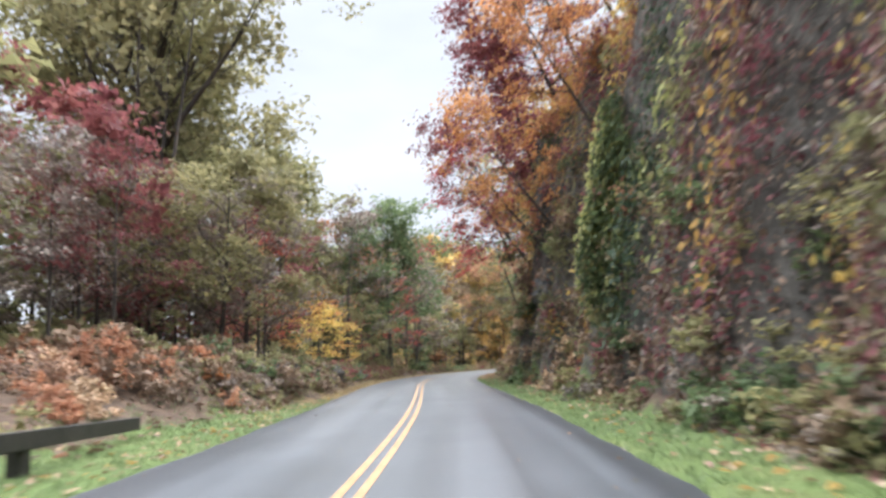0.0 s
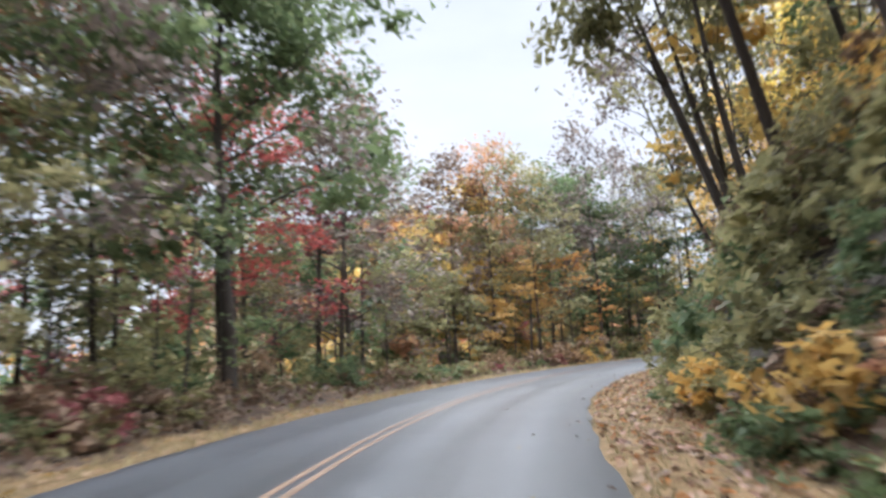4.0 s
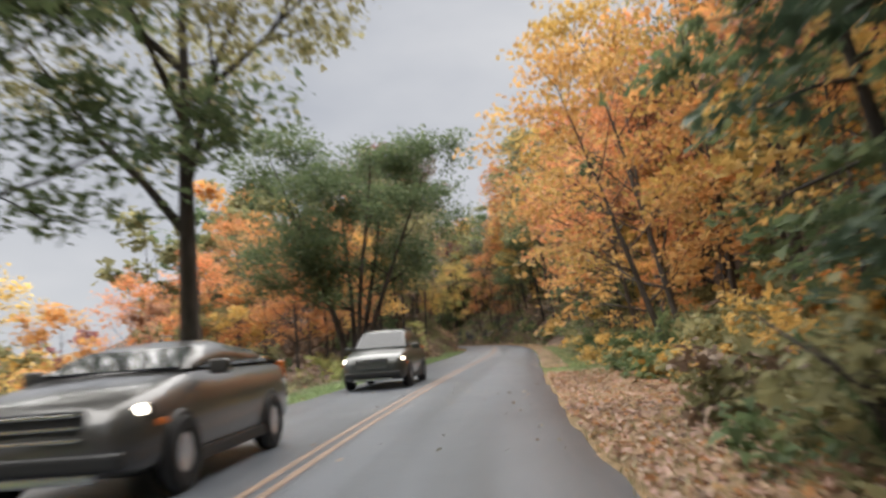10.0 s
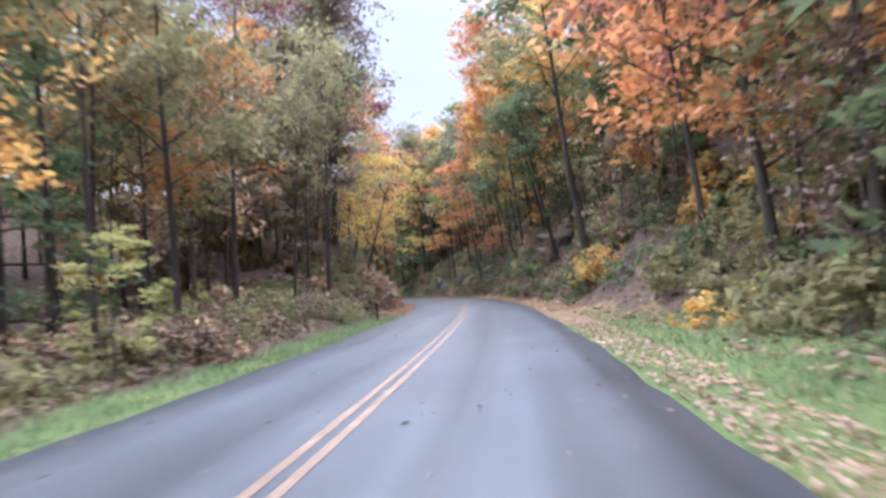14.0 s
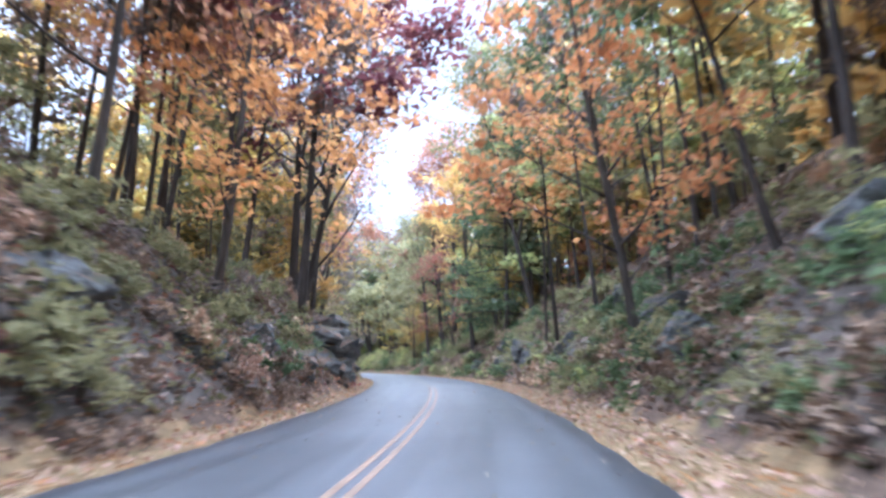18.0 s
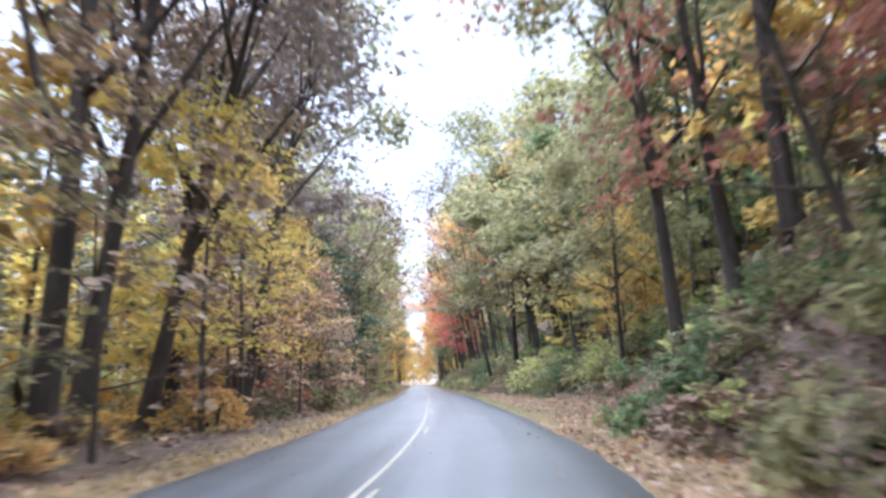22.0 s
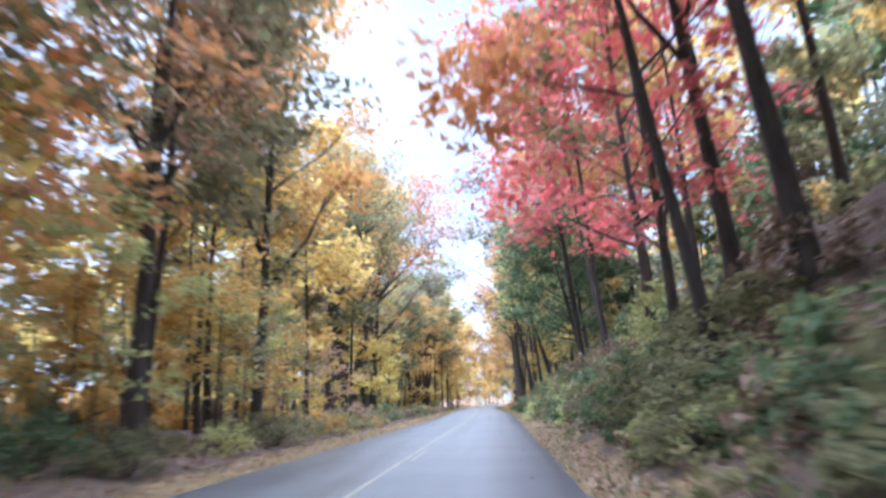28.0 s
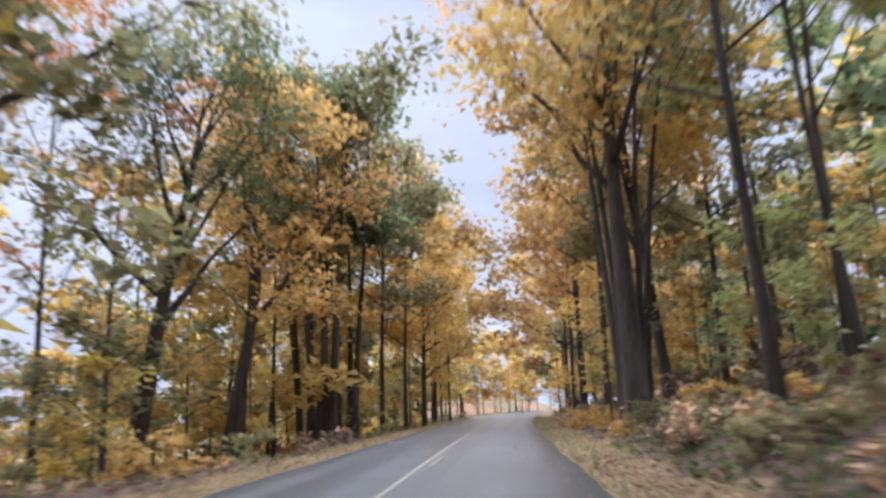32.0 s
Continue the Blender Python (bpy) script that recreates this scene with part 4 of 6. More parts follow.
single("bare", 92, 6.8, 11, "rust", lean=16, lean_to=-80, where="on the bank")
single("clump", 108, 7.5, 13, "olive", lean=14, lean_to=-80, where="on the bank")
single("maple", 138, 6.8, 11, "gold", lean=16, lean_to=-90, where="on the bank")
single("maple", 133, 7.4, 12, "gold", lean=14, lean_to=-90, where="on the bank")
single("maple", 127, 8.0, 10, "gold", lean=12, lean_to=-90, where="on the bank")
single("maple", 141, 6.6, 10.5, "gold", lean=20, lean_to=-90, where="on the bank")
single("maple", 147, 7.6, 14, "olive", lean=16, lean_to=-90, where="on the bank")
single("maple", 150, 6.1, 8.5, "green", lean=24, lean_to=-90, where="on the bank")
single("hemlock", 159, 7.0, 10, "deep", lean=6, lean_to=-90, where="on the bank")
single("maple", 143.5, 5.9, 7.5, "gold", lean=24, lean_to=-90, where="on the bank")
single("maple", 146.8, 6.0, 8, "orange", lean=22, lean_to=-90, where="on the bank")
single("maple", 136, 6.2, 7.5, "gold", lean=22, lean_to=-90, where="on the bank")
single("maple", 129.5, 6.6, 8, "gold", lean=20, lean_to=-90, where="on the bank")
single("bare", 121, 6.6, 14, "grey", lean=20, lean_to=-90, where="on the bank")
single("hemlock", 164, 7.8, 9.5, "green", lean=12, lean_to=-90, where="on the bank")
single("maple", 152, 7.0, 11, "olive", lean=10, lean_to=-90, where="on the bank")
single("oakfull", 157, 7.8, 14, "olive", lean=12, lean_to=-90, where="on the bank")
# valley side
single("lone", 165, -7.1, 12.2, "green", lean=2, lean_to=-90, where="above the valley")
single("vase", 169.4, -4.2, 13.2, "olive", where="above the valley")
single("wideoak", 196.2, -7.0, 12.6, "green", where="above the valley")
single("maple", 188, -24, 12, "yellow", where="in the valley")
single("maple", 203, -24, 10, "orange", where="in the valley")
single("maple", 178, -33, 12, "orange", where="in the valley")
# grassy bend
single("bare", 215, -9.0, 15, "olive", where="at the bend")
single("slim", 213, -6.8, 13, "olive", where="at the bend")
single("forest", 221, -8.5, 15, "olive", where="at the bend")
single("hemlock", 214, -9.5, 9, "green", where="at the bend")
single("maple", 207, -16, 11, "orange", where="at the bend")
single("maple", 213, -20, 12, "orange", where="at the bend")
single("maple", 203, -19, 10, "orange", where="at the bend")
single("maple", 219, -16, 12, "rust", where="at the bend")
single("maple", 203, -12.5, 10, "orange", where="at the bend")
single("maple", 203.5, -9.6, 9, "orange", where="at the bend")
single("maple", 207, -11.5, 11, "orange", where="at the bend")
single("maple", 210, -9.3, 9.5, "gold", where="at the bend")
single("maple", 209, 9.5, 14, "orange", where="on the hillside")
single("maple", 215, 9.8, 15, "orange", where="on the hillside")
single("hemlock", 206, 8.4, 13, "green", where="below the slope")
single("maple", 203, 11, 15, "orange", where="below the slope")
# woods with tall trees
single("oakfull", 387, 9.3, 17, "olive", lean=6, lean_to=-90, where="above the verge")
single("oakfull", 393, 8.0, 16, "olive", where="above the verge")
single("forest", 359, 12.7, 17, "olive", where="on the bank")
single("forest", 362, 14.5, 18, "green", where="on the bank")
single("forest", 355, 8.0, 12, "olive", where="on the bank")
single("bare", 389, -9.0, 15, "olive", lean=10, lean_to=60, where="in the woods")
single("maple", 457, 7.2, 15, "red", lean=3, lean_to=-90, where="beside the road")
single("maple", 463, 7.8, 17, "red", lean=3, lean_to=-90, where="beside the road")
single("forest", 296, -6.6, 24, "maroon", lean=4, lean_to=90, where="on the rocky bank")
single("maple", 281, -6.8, 15, "orange", lean=7, lean_to=90, where="on the rocky bank")
single("maple", 276, -8.5, 17, "rust", lean=6, lean_to=90, where="on the rocky bank")
single("maple", 279, 6.0, 14, "orange", lean=8, lean_to=-90, where="on the rocky slope")
single("oakfull", 255, 8.0, 13, "green", lean=10, lean_to=-90, where="on the rocky slope")
single("maple", 251, -6.6, 9, "yellow", lean=18, lean_to=90, where="on the bank")
single("maple", 255, -7.6, 8, "yellow", lean=12, lean_to=90, where="on the bank")
single("maple", 337, 8.0, 10.5, "rust", lean=14, lean_to=-90, where="on the bank")
single("sapling", 328, 9.6, 8, "lime", where="on the bank")
single("sapling", 360.7, 10.8, 5.5, "yellow", where="above the verge")
single("maple", 359, 9.2, 7, "gold", where="above the verge")
single("maple", 355, 10.4, 8, "olive", lean=6, lean_to=-90, where="above the verge")
single("maple", 363.5, 9.6, 6.5, "olive", where="above the verge")
single("thicket", 361, 8.8, 1.8, "lime", where="above the verge")
single("hemlock", 322, 9.0, 20, "green", where="on the bank")
single("hemlock", 331, 12.5, 21, "green", where="on the bank")
for s, d, h, c, a in ((340.4, -8.0, 22, "grey", 2), (342.7, -8.4, 20, "brown", 9), (345.2, -7.7, 19, "grey", 14), (351, -9.0, 21, "brown", 4), (358, -8.2, 20, "olive", 8), (367, -9.5, 22, "grey", 5)):
    single("fork", s, d, h, c, lean=a, lean_to=70, where="at the roadside")
for s, d, h, c, a in ((344.6, 7.0, 16, "olive", 3), (345.4, 9.0, 20, "rust", 5), (343.8, 10.0, 22, "rust", 3), (391.7, 10, 22, "olive", 10), (386.9, 11, 20, "olive", 8), (313.9, 9.2, 20, "olive", 12), (330.3, 8.0, 18, "gold", 4), (452, 9.0, 21, "olive", 8), (428, 8.0, 20, "gold", 7), (433, 9.6, 21, "olive", 8), (440, 7.8, 20, "rust", 9), (446, 10, 21, "gold", 6), (456.8, 9.0, 20, "olive", 6)):
    single("fork", s, d, h, c, lean=a, lean_to=-80, where="on the bank")
for s, d, h, c, a in ((304.4, -8.2, 22, "grey", 3), (307.8, -8.0, 21, "orange", 8), (317.3, -8.0, 20, "grey", 4), (330.3, -7.6, 19, "rust", 8), (256, -9.0, 20, "grey", 3), (262, -10, 20, "brown", 5)):
    single("fork", s, d, h, c, lean=a, lean_to=90, where="above the rocky bank")
for s, d, h, c, a in ((503.5, -13.0, 23, "olive", 2), (508.2, -13.5, 24, "olive", 2), (514.5, -13.8, 24, "gold", 3), (522.7, -14.7, 26, "orange", 13), (533.4, -14.4, 26, "olive", 1), (536.5, -14.0, 24, "grey", 4), (543.8, -15.7, 25, "olive", 2), (552.8, -14.4, 19, "green", 8), (561.6, -13.6, 20, "gold", 9), (456, -8.2, 22, "gold", 3), (470, -9.2, 23, "orange", 5)):
    single("giant" if d < -12 else "fork", s, d, h, c, lean=a, lean_to=60, where="in the open woods")
single("sapling", 371, 10.0, 6.0, "yellow", where="above the verge")
single("thicket", 374, 8.6, 2.6, "olive", where="above the verge")
single("thicket", 378, 8.4, 3.0, "lime", where="above the verge")
single("thicket", 371.5, 9.2, 2.4, "green", where="above the verge")
single("thicket", 383, 8.2, 2.8, "olive", where="above the verge")
single("bare", 372.5, -8.0, 14, "brown", lean=24, lean_to=75, where="in the woods")
single("maple", 345, -6.0, 9, "yellow", where="by the road")
single("maple", 353, -7.0, 10, "yellow", where="by the road")
single("maple", 361, -6.8, 9, "gold", where="by the road")
single("oakfull", 367, 11.0, 16, "olive", lean=3, lean_to=-90, where="above the verge")
single("hemlock", 378, -7.8, 13, "deep", where="by the road")
for s, d, form, h, c in ((420, -11.5, "hemlock", 20, "green"), (427, -9.5, "maple", 15, "lime"), (432, -9.0, "maple", 13, "yellow"), (437, -10.5, "oakfull", 18, "olive"), (443, -9.0, "maple", 17, "gold"), (449, -8.6, "maple", 17, "orange")):
    single(form, s, d, h, c, where="in thick roadside woods")
single("thicket", 441, -8.3, 3.0, "lime", where="by the road")
single("thicket", 437.5, -8.6, 2.0, "yellow", where="by the road")
single("maple", 500, 9.6, 21, "orange", lean=8, lean_to=-90, where="on the bank")
single("oakfull", 514, 11.0, 16, "lime", lean=8, lean_to=-90, where="on the bank")
single("oakfull", 494, 9.0, 13, "green", lean=10, lean_to=-90, where="on the bank")
single("oakfull", 486, 8.0, 11, "green", lean=12, lean_to=-90, where="on the bank")
single("bare", 516, 6.4, 25, "grey", lean=10, lean_to=-90, where="over the road")
single("bare", 402, 6.6, 22, "grey", lean=10, lean_to=-90, where="over the road")
single("maple", 176, 6.8, 9.5, "gold", lean=16, lean_to=-90, where="on the hillside")
single("maple", 182, 8.4, 13, "gold", lean=12, lean_to=-90, where="on the hillside")
single("maple", 195, 8.6, 13, "orange", lean=10, lean_to=-90, where="on the hillside")
single("sapling", 212, -5.9, 3.0, "lime", where="by the road")
single("clump", 551, 6.6, 19, "gold", where="by the road")
single("giant", 550, 6.6, 21, "gold", lean=2, lean_to=-60, where="by the road")
single("fork", 554, 8.6, 21, "gold", lean=7, lean_to=-90, where="by the road")
single("forest", 556, 11.5, 22, "olive", where="by the road")
single("clump", 519.5, 9.0, 18, "olive", lean=10, lean_to=-80, where="on the bank")
single("clump", 574, -9.6, 24, "olive", where="by the road")
single("clump", 567, -9.4, 23, "olive", where="by the road")
single("clump", 570, -11.5, 24, "green", where="by the road")
for s, d, form, h, c in ((580, -8.4, "forest", 24, "olive"), (586, -7.6, "forest", 23, "gold"), (594, -7.2, "oakfull", 20, "gold"), (603, -7.4, "forest", 21, "gold"), (566, 7.4, "forest", 23, "gold"), (577, 6.9, "oakfull", 20, "gold"), (589, 6.8, "forest", 21, "gold"), (601, 6.8, "oakfull", 18, "orange")):
    single(form, s, d, h, c, where="by the road")
single("maple", 551, -14.5, 15, "olive", where="in the open woods")

# ---- woods filled in: trees near the road ----
wood(0, 62, -18, -12, 5, "maple 2 bare 1", "olive 2 maroon 2 grey 2", 9, 13)
wood(58, 92, -16, -8.5, 8, "maple 3 oakfull 1", "olive 2 grey 2 maroon 2 brown 1", 7, 10)
wood(92, 132, -16, -7, 10, "forest 2 bare 3 maple 2", "olive 3 brown 2 grey 2 orange 1 green 2", 10, 15)
wood(134, 147, -12, -6.5, 4, "bare 1", "olive 3 grey 1 green 2", 13, 17)
wood(124, 150, -13, -6.2, 14, "maple 3 sapling 2", "olive 5 green 3 grey 1 gold 1", 5, 9, "at the bend", 1.2)
wood(128, 148, -15, -6.5, 6, "bare 3 forest 2", "olive 4 grey 2 green 1", 11, 16)
wood(40, 84, 10, 18, 7, "forest 2 maple 2 bare 2", "brown 2 maroon 2 rust 2 gold 2", 8, 12, "above the rock", reach=8)
wood(86, 160, 6.6, 13, 22, "forest 2 bare 2 maple 3", "olive 4 gold 2 rust 1 green 2 yellow 1", 10, 15, "on the bank", reach=14)
wood(158, 214, 8.6, 17, 18, "maple 4 forest 3 bare 1", "gold 2 orange 3 olive 3 rust 1", 11, 16, "on the hillside", reach=4)
wood(212, 262, 8, 18, 16, "maple 3 forest 3 bare 2", "orange 3 rust 1 olive 2 gold 3 green 1", 11, 16, "on the hillside")
wood(218, 248, -16, -6.6, 12, "forest 1 bare 3 maple 3", "olive 4 orange 3 tan 2 rust 1", 10, 15)
wood(246, 326, -15, -8.5, 22, "forest 2 slim 3 bare 3", "rust 2 olive 4 gold 2 maroon 2 grey 2 orange 1", 15, 22, "on the rocky bank", reach=9)
wood(258, 292, -14, -8.5, 7, "forest 2 slim 2", "brown 3 grey 3 maroon 2", 15, 20, "on the rocky bank", reach=9)
wood(236, 345, 7.0, 15, 32, "forest 2 slim 3 bare 3", "olive 5 gold 2 green 4 lime 2 orange 1 grey 1", 15, 22, "on the rocky slope", reach=11)
wood(322, 402, -15, -7, 16, "forest 2 slim 3 bare 4", "olive 4 grey 4 brown 3 gold 1", 16, 23)
wood(358, 388, -13, -6.4, 12, "sapling 2 maple 1", "brown 5 olive 2 rust 2 grey 1", 4, 7, "at the edge", 1.0)
wood(330, 402, 9, 17, 14, "forest 3 slim 2 maple 1", "olive 5 green 3 gold 1 grey 1", 16, 22, "on the bank", reach=4)
wood(398, 480, -15, -6.6, 20, "forest 4 slim 3 maple 1", "olive 6 tan 2 gold 2 lime 1 yellow 1", 18, 25)
wood(400, 505, 6.6, 15, 24, "forest 3 slim 3 bare 3", "gold 3 olive 4 orange 2 red 1 green 1", 17, 24, "on the bank", reach=10)
wood(478, 600, -19, -11.5, 20, "forest 2 slim 4 bare 3 fork 1", "yellow 2 gold 3 olive 5 orange 1 green 1", 18, 25)
wood(505, 610, 7.4, 16, 16, "forest 2 slim 3 bare 3 fork 1", "gold 4 olive 4 lime 3", 18, 25)

# ---- understory near the road ----
scrub(36, 68, -12, -8.2, 18, "fern 3 shrub 2", "tan 3 rust 2 brown 1", 0.7, 1.1)
scrub(66, 92, -8, -4.9, 20, "shrub 3 thicket 1", "brown 3 olive 3 maroon 1 green 1", 0.7, 1.3)
scrub(92, 160, -9, -5.2, 26, "shrub 3 thicket 2", "olive 3 green 2 gold 2 tan 1", 0.8, 1.6)
wood(90, 148, -9.5, -5.6, 16, "sapling 1", "gold 1 olive 4 orange 1 green 2", 4, 7, "among shrubs", 1.0)
scrub(40, 82, 5.9, 7.2, 16, "shrub 2 thicket 1", "brown 3 green 2 olive 2", 0.6, 1.1)
scrub(80, 165, 5.2, 8, 34, "shrub 2 thicket 3", "olive 4 green 2 brown 1 gold 1", 0.9, 1.6)
scrub(163, 235, 7.5, 10, 24, "shrub 3 thicket 2", "olive 3 gold 4 brown 1 green 1", 0.8, 1.5)
wood(150, 235, 7.5, 11, 12, "sapling 1", "gold 2 olive 2 brown 2 orange 1", 3.5, 6, "at the edge", 1.0)
scrub(160, 205, -8, -5, 16, "shrub 3", "lime 2 olive 3 green 1", 0.6, 1.1)
scrub(205, 248, -9, -5.2, 22, "shrub 3 thicket 1", "olive 3 brown 2 lime 1 tan 1", 0.8, 1.5)
scrub(232, 335, 5.2, 9, 38, "shrub 3 thicket 1 fern 2", "olive 3 green 2 lime 1 brown 2 tan 1", 0.7, 1.3)
scrub(246, 325, -9, -4.9, 26, "shrub 3 fern 2 thicket 1", "brown 3 olive 3 green 2 tan 2", 0.7, 1.2)
scrub(322, 402, -9, -5.2, 16, "shrub 3 thicket 1", "olive 3 yellow 2 gold 2 brown 1", 0.8, 1.4)
wood(322, 402, -9, -5.4, 18, "sapling 1", "gold 1 brown 3 tan 2 olive 2", 4, 8, "at the edge", 1.0)
scrub(330, 402, 8.5, 11, 20, "shrub 2 thicket 3", "green 2 olive 4 lime 2 deep 1", 0.9, 1.8)
scrub(400, 500, 5.2, 9, 36, "shrub 2 thicket 3", "olive 4 green 2 lime 1 brown 2", 0.9, 1.7)
scrub(400, 470, -9, -5.4, 16, "shrub 3 thicket 1", "olive 3 green 2 lime 2", 0.8, 1.5)
wood(400, 480, -11, -6, 18, "sapling 1", "gold 2 lime 1 tan 2 olive 2", 4, 8, "at the edge", 1.0)
scrub(470, 600, -9, -5.2, 20, "shrub 3 fern 2", "olive 3 brown 3 gold 2", 0.6, 1.0)
scrub(500, 600, 5.8, 10, 16, "shrub 3 thicket 1", "olive 3 tan 1 brown 2 gold 2", 0.7, 1.3)
wood(500, 600, 6.5, 12, 10, "sapling 1", "gold 3 lime 1 yellow 2", 4, 7, "at the edge", 1.0)

# ---- woods behind, joined ----
behind(92, 140, -30, -13, 30, "olive 4 green 3 rust 1", 6, 10, 1.0)
behind(236, 266, -22, -9.5, 16, "olive 3 grey 3 gold 1", 8, 14, 0.9)
behind(296, 350, -26, -10, 40, "gold 3 yellow 3 olive 2", 9, 17, 0.9)
behind(300, 350, 11, 26, 36, "gold 3 lime 2 olive 3 yellow 1", 9, 16, 0.9)
behind(405, 470, -22, -11, 30, "gold 3 olive 3 brown 1", 8, 17, 0.9)
behind(212, 330, 20, 38, 46, "olive 3 gold 3 orange 2 brown 1", 6, 10, 1.0)
behind(345, 402, 13, 28, 24, "olive 3 lime 2 gold 3", 5, 9, 1.0)
behind(360, 402, 14, 32, 28, "tan 2 gold 3 lime 2 olive 3", 9, 15, 0.9)
behind(360, 425, -26, -10, 36, "grey 3 brown 2 gold 2 olive 3", 7, 15, 1.0)
behind(126, 147, -22, -10, 14, "olive 3 tan 1 gold 2", 9, 14, 0.6)
behind(52, 110, -24, -12.5, 26, "maroon 2 grey 3 olive 3 brown 1", 6, 9, 1.0)
behind(0, 130, -32, -13, 44, "olive 4 green 3 rust 1 maroon 1 orange 1", 10, 15, 0.85)
behind(118, 148, -26, -12, 14, "olive 4 green 2 grey 2 gold 1", 8, 12, 0.8)
behind(40, 160, 14, 34, 36, "olive 3 rust 2 gold 3 brown 1", 9, 14, 0.7)
behind(92, 160, 7.2, 14, 34, "olive 4 green 2 brown 1 gold 2", 5, 9, 1.0)
behind(170, 236, 8.5, 16, 26, "gold 3 olive 3 orange 2", 5, 9, 1.0)
behind(160, 262, 14, 42, 110, "orange 4 rust 3 gold 4 olive 2", 11, 16, 0.8)
behind(240, 345, 10, 20, 36, "olive 4 green 2 gold 1 brown 1", 5, 9, 1.0)
behind(246, 326, -20, -10, 24, "olive 4 gold 2 brown 2", 5, 8, 1.0)
behind(262, 345, 13, 38, 60, "olive 4 gold 3 lime 1 green 2 orange 1", 10, 18, 0.8)
behind(160, 208, -40, -13, 60, "orange 3 gold 3 rust 2 olive 4 maroon 1", 5, 8, 1.0)
behind(219, 256, -32, -12, 26, "orange 2 olive 4 gold 2 green 2 rust 1", 10, 17, 0.8)
behind(256, 330, -36, -17, 12, "olive 4 gold 2 rust 1", 9, 14, 0.8)
behind(322, 480, -20, -9, 40, "gold 2 yellow 3 olive 3 lime 1", 5, 9, 1.0)
behind(328, 480, -36, -14, 70, "gold 3 yellow 3 olive 4 green 1", 10, 20, 0.85)
behind(340, 500, 10, 20, 50, "olive 4 green 2 gold 1 brown 1", 5, 9, 1.0)
behind(345, 500, 15, 38, 60, "gold 2 olive 5 green 2 orange 1", 10, 19, 0.8)
behind(480, 640, -24, -10, 46, "gold 3 yellow 2 olive 4", 5, 9, 1.0)
behind(540, 679, -42, -11, 50, "gold 4 yellow 2 olive 3", 5, 11, 1.0)
behind(560, 679, 9, 40, 40, "gold 3 orange 1 olive 4", 5, 11, 1.0)
behind(480, 660, -38, -13, 80, "gold 4 yellow 3 olive 3", 9, 21, 0.9)
behind(500, 640, 8.5, 20, 44, "gold 2 olive 4 lime 3", 5, 9, 1.0)
behind(500, 660, 14, 38, 76, "gold 2 olive 5 brown 1 green 2", 9, 21, 0.9)
behind(600, 676, -14, -5.5, 14, "gold 4 yellow 2 olive 2", 15, 20, 0.8)
behind(600, 676, 5.8, 14, 14, "gold 4 olive 2 green 1", 15, 20, 0.8)
behind(640, 679, -9, 9, 22, "gold 3 orange 2 olive 1", 9, 14, 0.9)
brush(38, 64, -13, -7.0, 170, "tan 1 rust 4 brown 4", 0.35, 0.6)
brush(62, 100, -9, -4.5, 110, "olive 2 brown 6 green 2 maroon 1", 0.5, 0.9)
brush(58, 94, 4.9, 6.4, 90, "green 3 olive 3 brown 3 rust 1 tan 1", 0.4, 0.8)
brush(60, 78, -7, -4.2, 70, "brown 4 olive 3 grey 2", 0.3, 0.6)
brush(92, 120, 4.9, 7.6, 80, "olive 5 green 3 brown 2", 0.4, 0.7)
brush(210, 335, 13, 38, 190, "olive 4 gold 3 brown 2 rust 1", 1.6, 3.0)
brush(225, 252, 7.5, 13, 70, "olive 4 green 2 brown 2", 0.6, 1.1)
brush(395, 480, -40, -16, 90, "gold 3 olive 3 brown 2", 1.6, 3.0)
brush(345, 410, 15, 39, 80, "olive 4 gold 2 lime 1", 1.6, 3.0)
brush(305, 316, -7, -4.5, 26, "brown 4 olive 3 tan 1", 0.3, 0.55)
brush(402, 470, 4.5, 7.5, 100, "olive 4 brown 2 green 3 lime 1", 0.4, 0.8)
brush(470, 526, 4.6, 8, 100, "olive 5 green 4 lime 1", 0.5, 1.0)
brush(58, 70, -8.5, -5.6, 26, "tan 1 rust 2 brown 3 olive 2", 0.35, 0.6)
brush(58, 100, -14, -9, 60, "olive 4 brown 2 green 1", 0.6, 1.1)
brush(86, 165, 5.0, 8.5, 170, "olive 5 green 3 brown 2 gold 1", 0.5, 1.0)
brush(232, 345, 4.9, 8.5, 200, "olive 3 brown 3 green 3 lime 1", 0.4, 0.8)
brush(236, 300, -10, -5.2, 130, "brown 3 olive 4 grey 2", 0.5, 0.9)
brush(236, 330, -6, -4.3, 90, "brown 4 rust 1 maroon 1 olive 1", 0.3, 0.5)
brush(330, 402, 8.2, 13, 90, "olive 4 green 2 lime 3", 0.6, 1.1)
brush(400, 526, 4.7, 8.5, 160, "olive 5 green 3 lime 1 brown 1", 0.5, 1.0)
brush(66, 130, -9, -4.9, 80, "brown 3 olive 4 maroon 1 green 2", 0.5, 0.9)
brush(38, 86, 5.5, 6.3, 70, "brown 3 olive 3 green 2 tan 1", 0.4, 0.8)
brush(0, 130, -20, -7, 90, "brown 3 olive 4 maroon 1 green 2", 0.6, 1.3)
brush(84, 235, 5.6, 14, 240, "olive 5 green 3 gold 1", 0.6, 1.3)
brush(125, 250, -16, -5.5, 110, "olive 4 brown 2 lime 1 green 1", 0.6, 1.2)
brush(235, 345, 5.0, 12, 300, "olive 4 brown 3 green 3 tan 1", 0.5, 1.1)
brush(246, 325, -12, -4.9, 220, "brown 3 olive 4 green 1 tan 1", 0.5, 1.0)
brush(325, 500, 7, 17, 170, "olive 4 green 3 brown 2 lime 1", 0.6, 1.3)
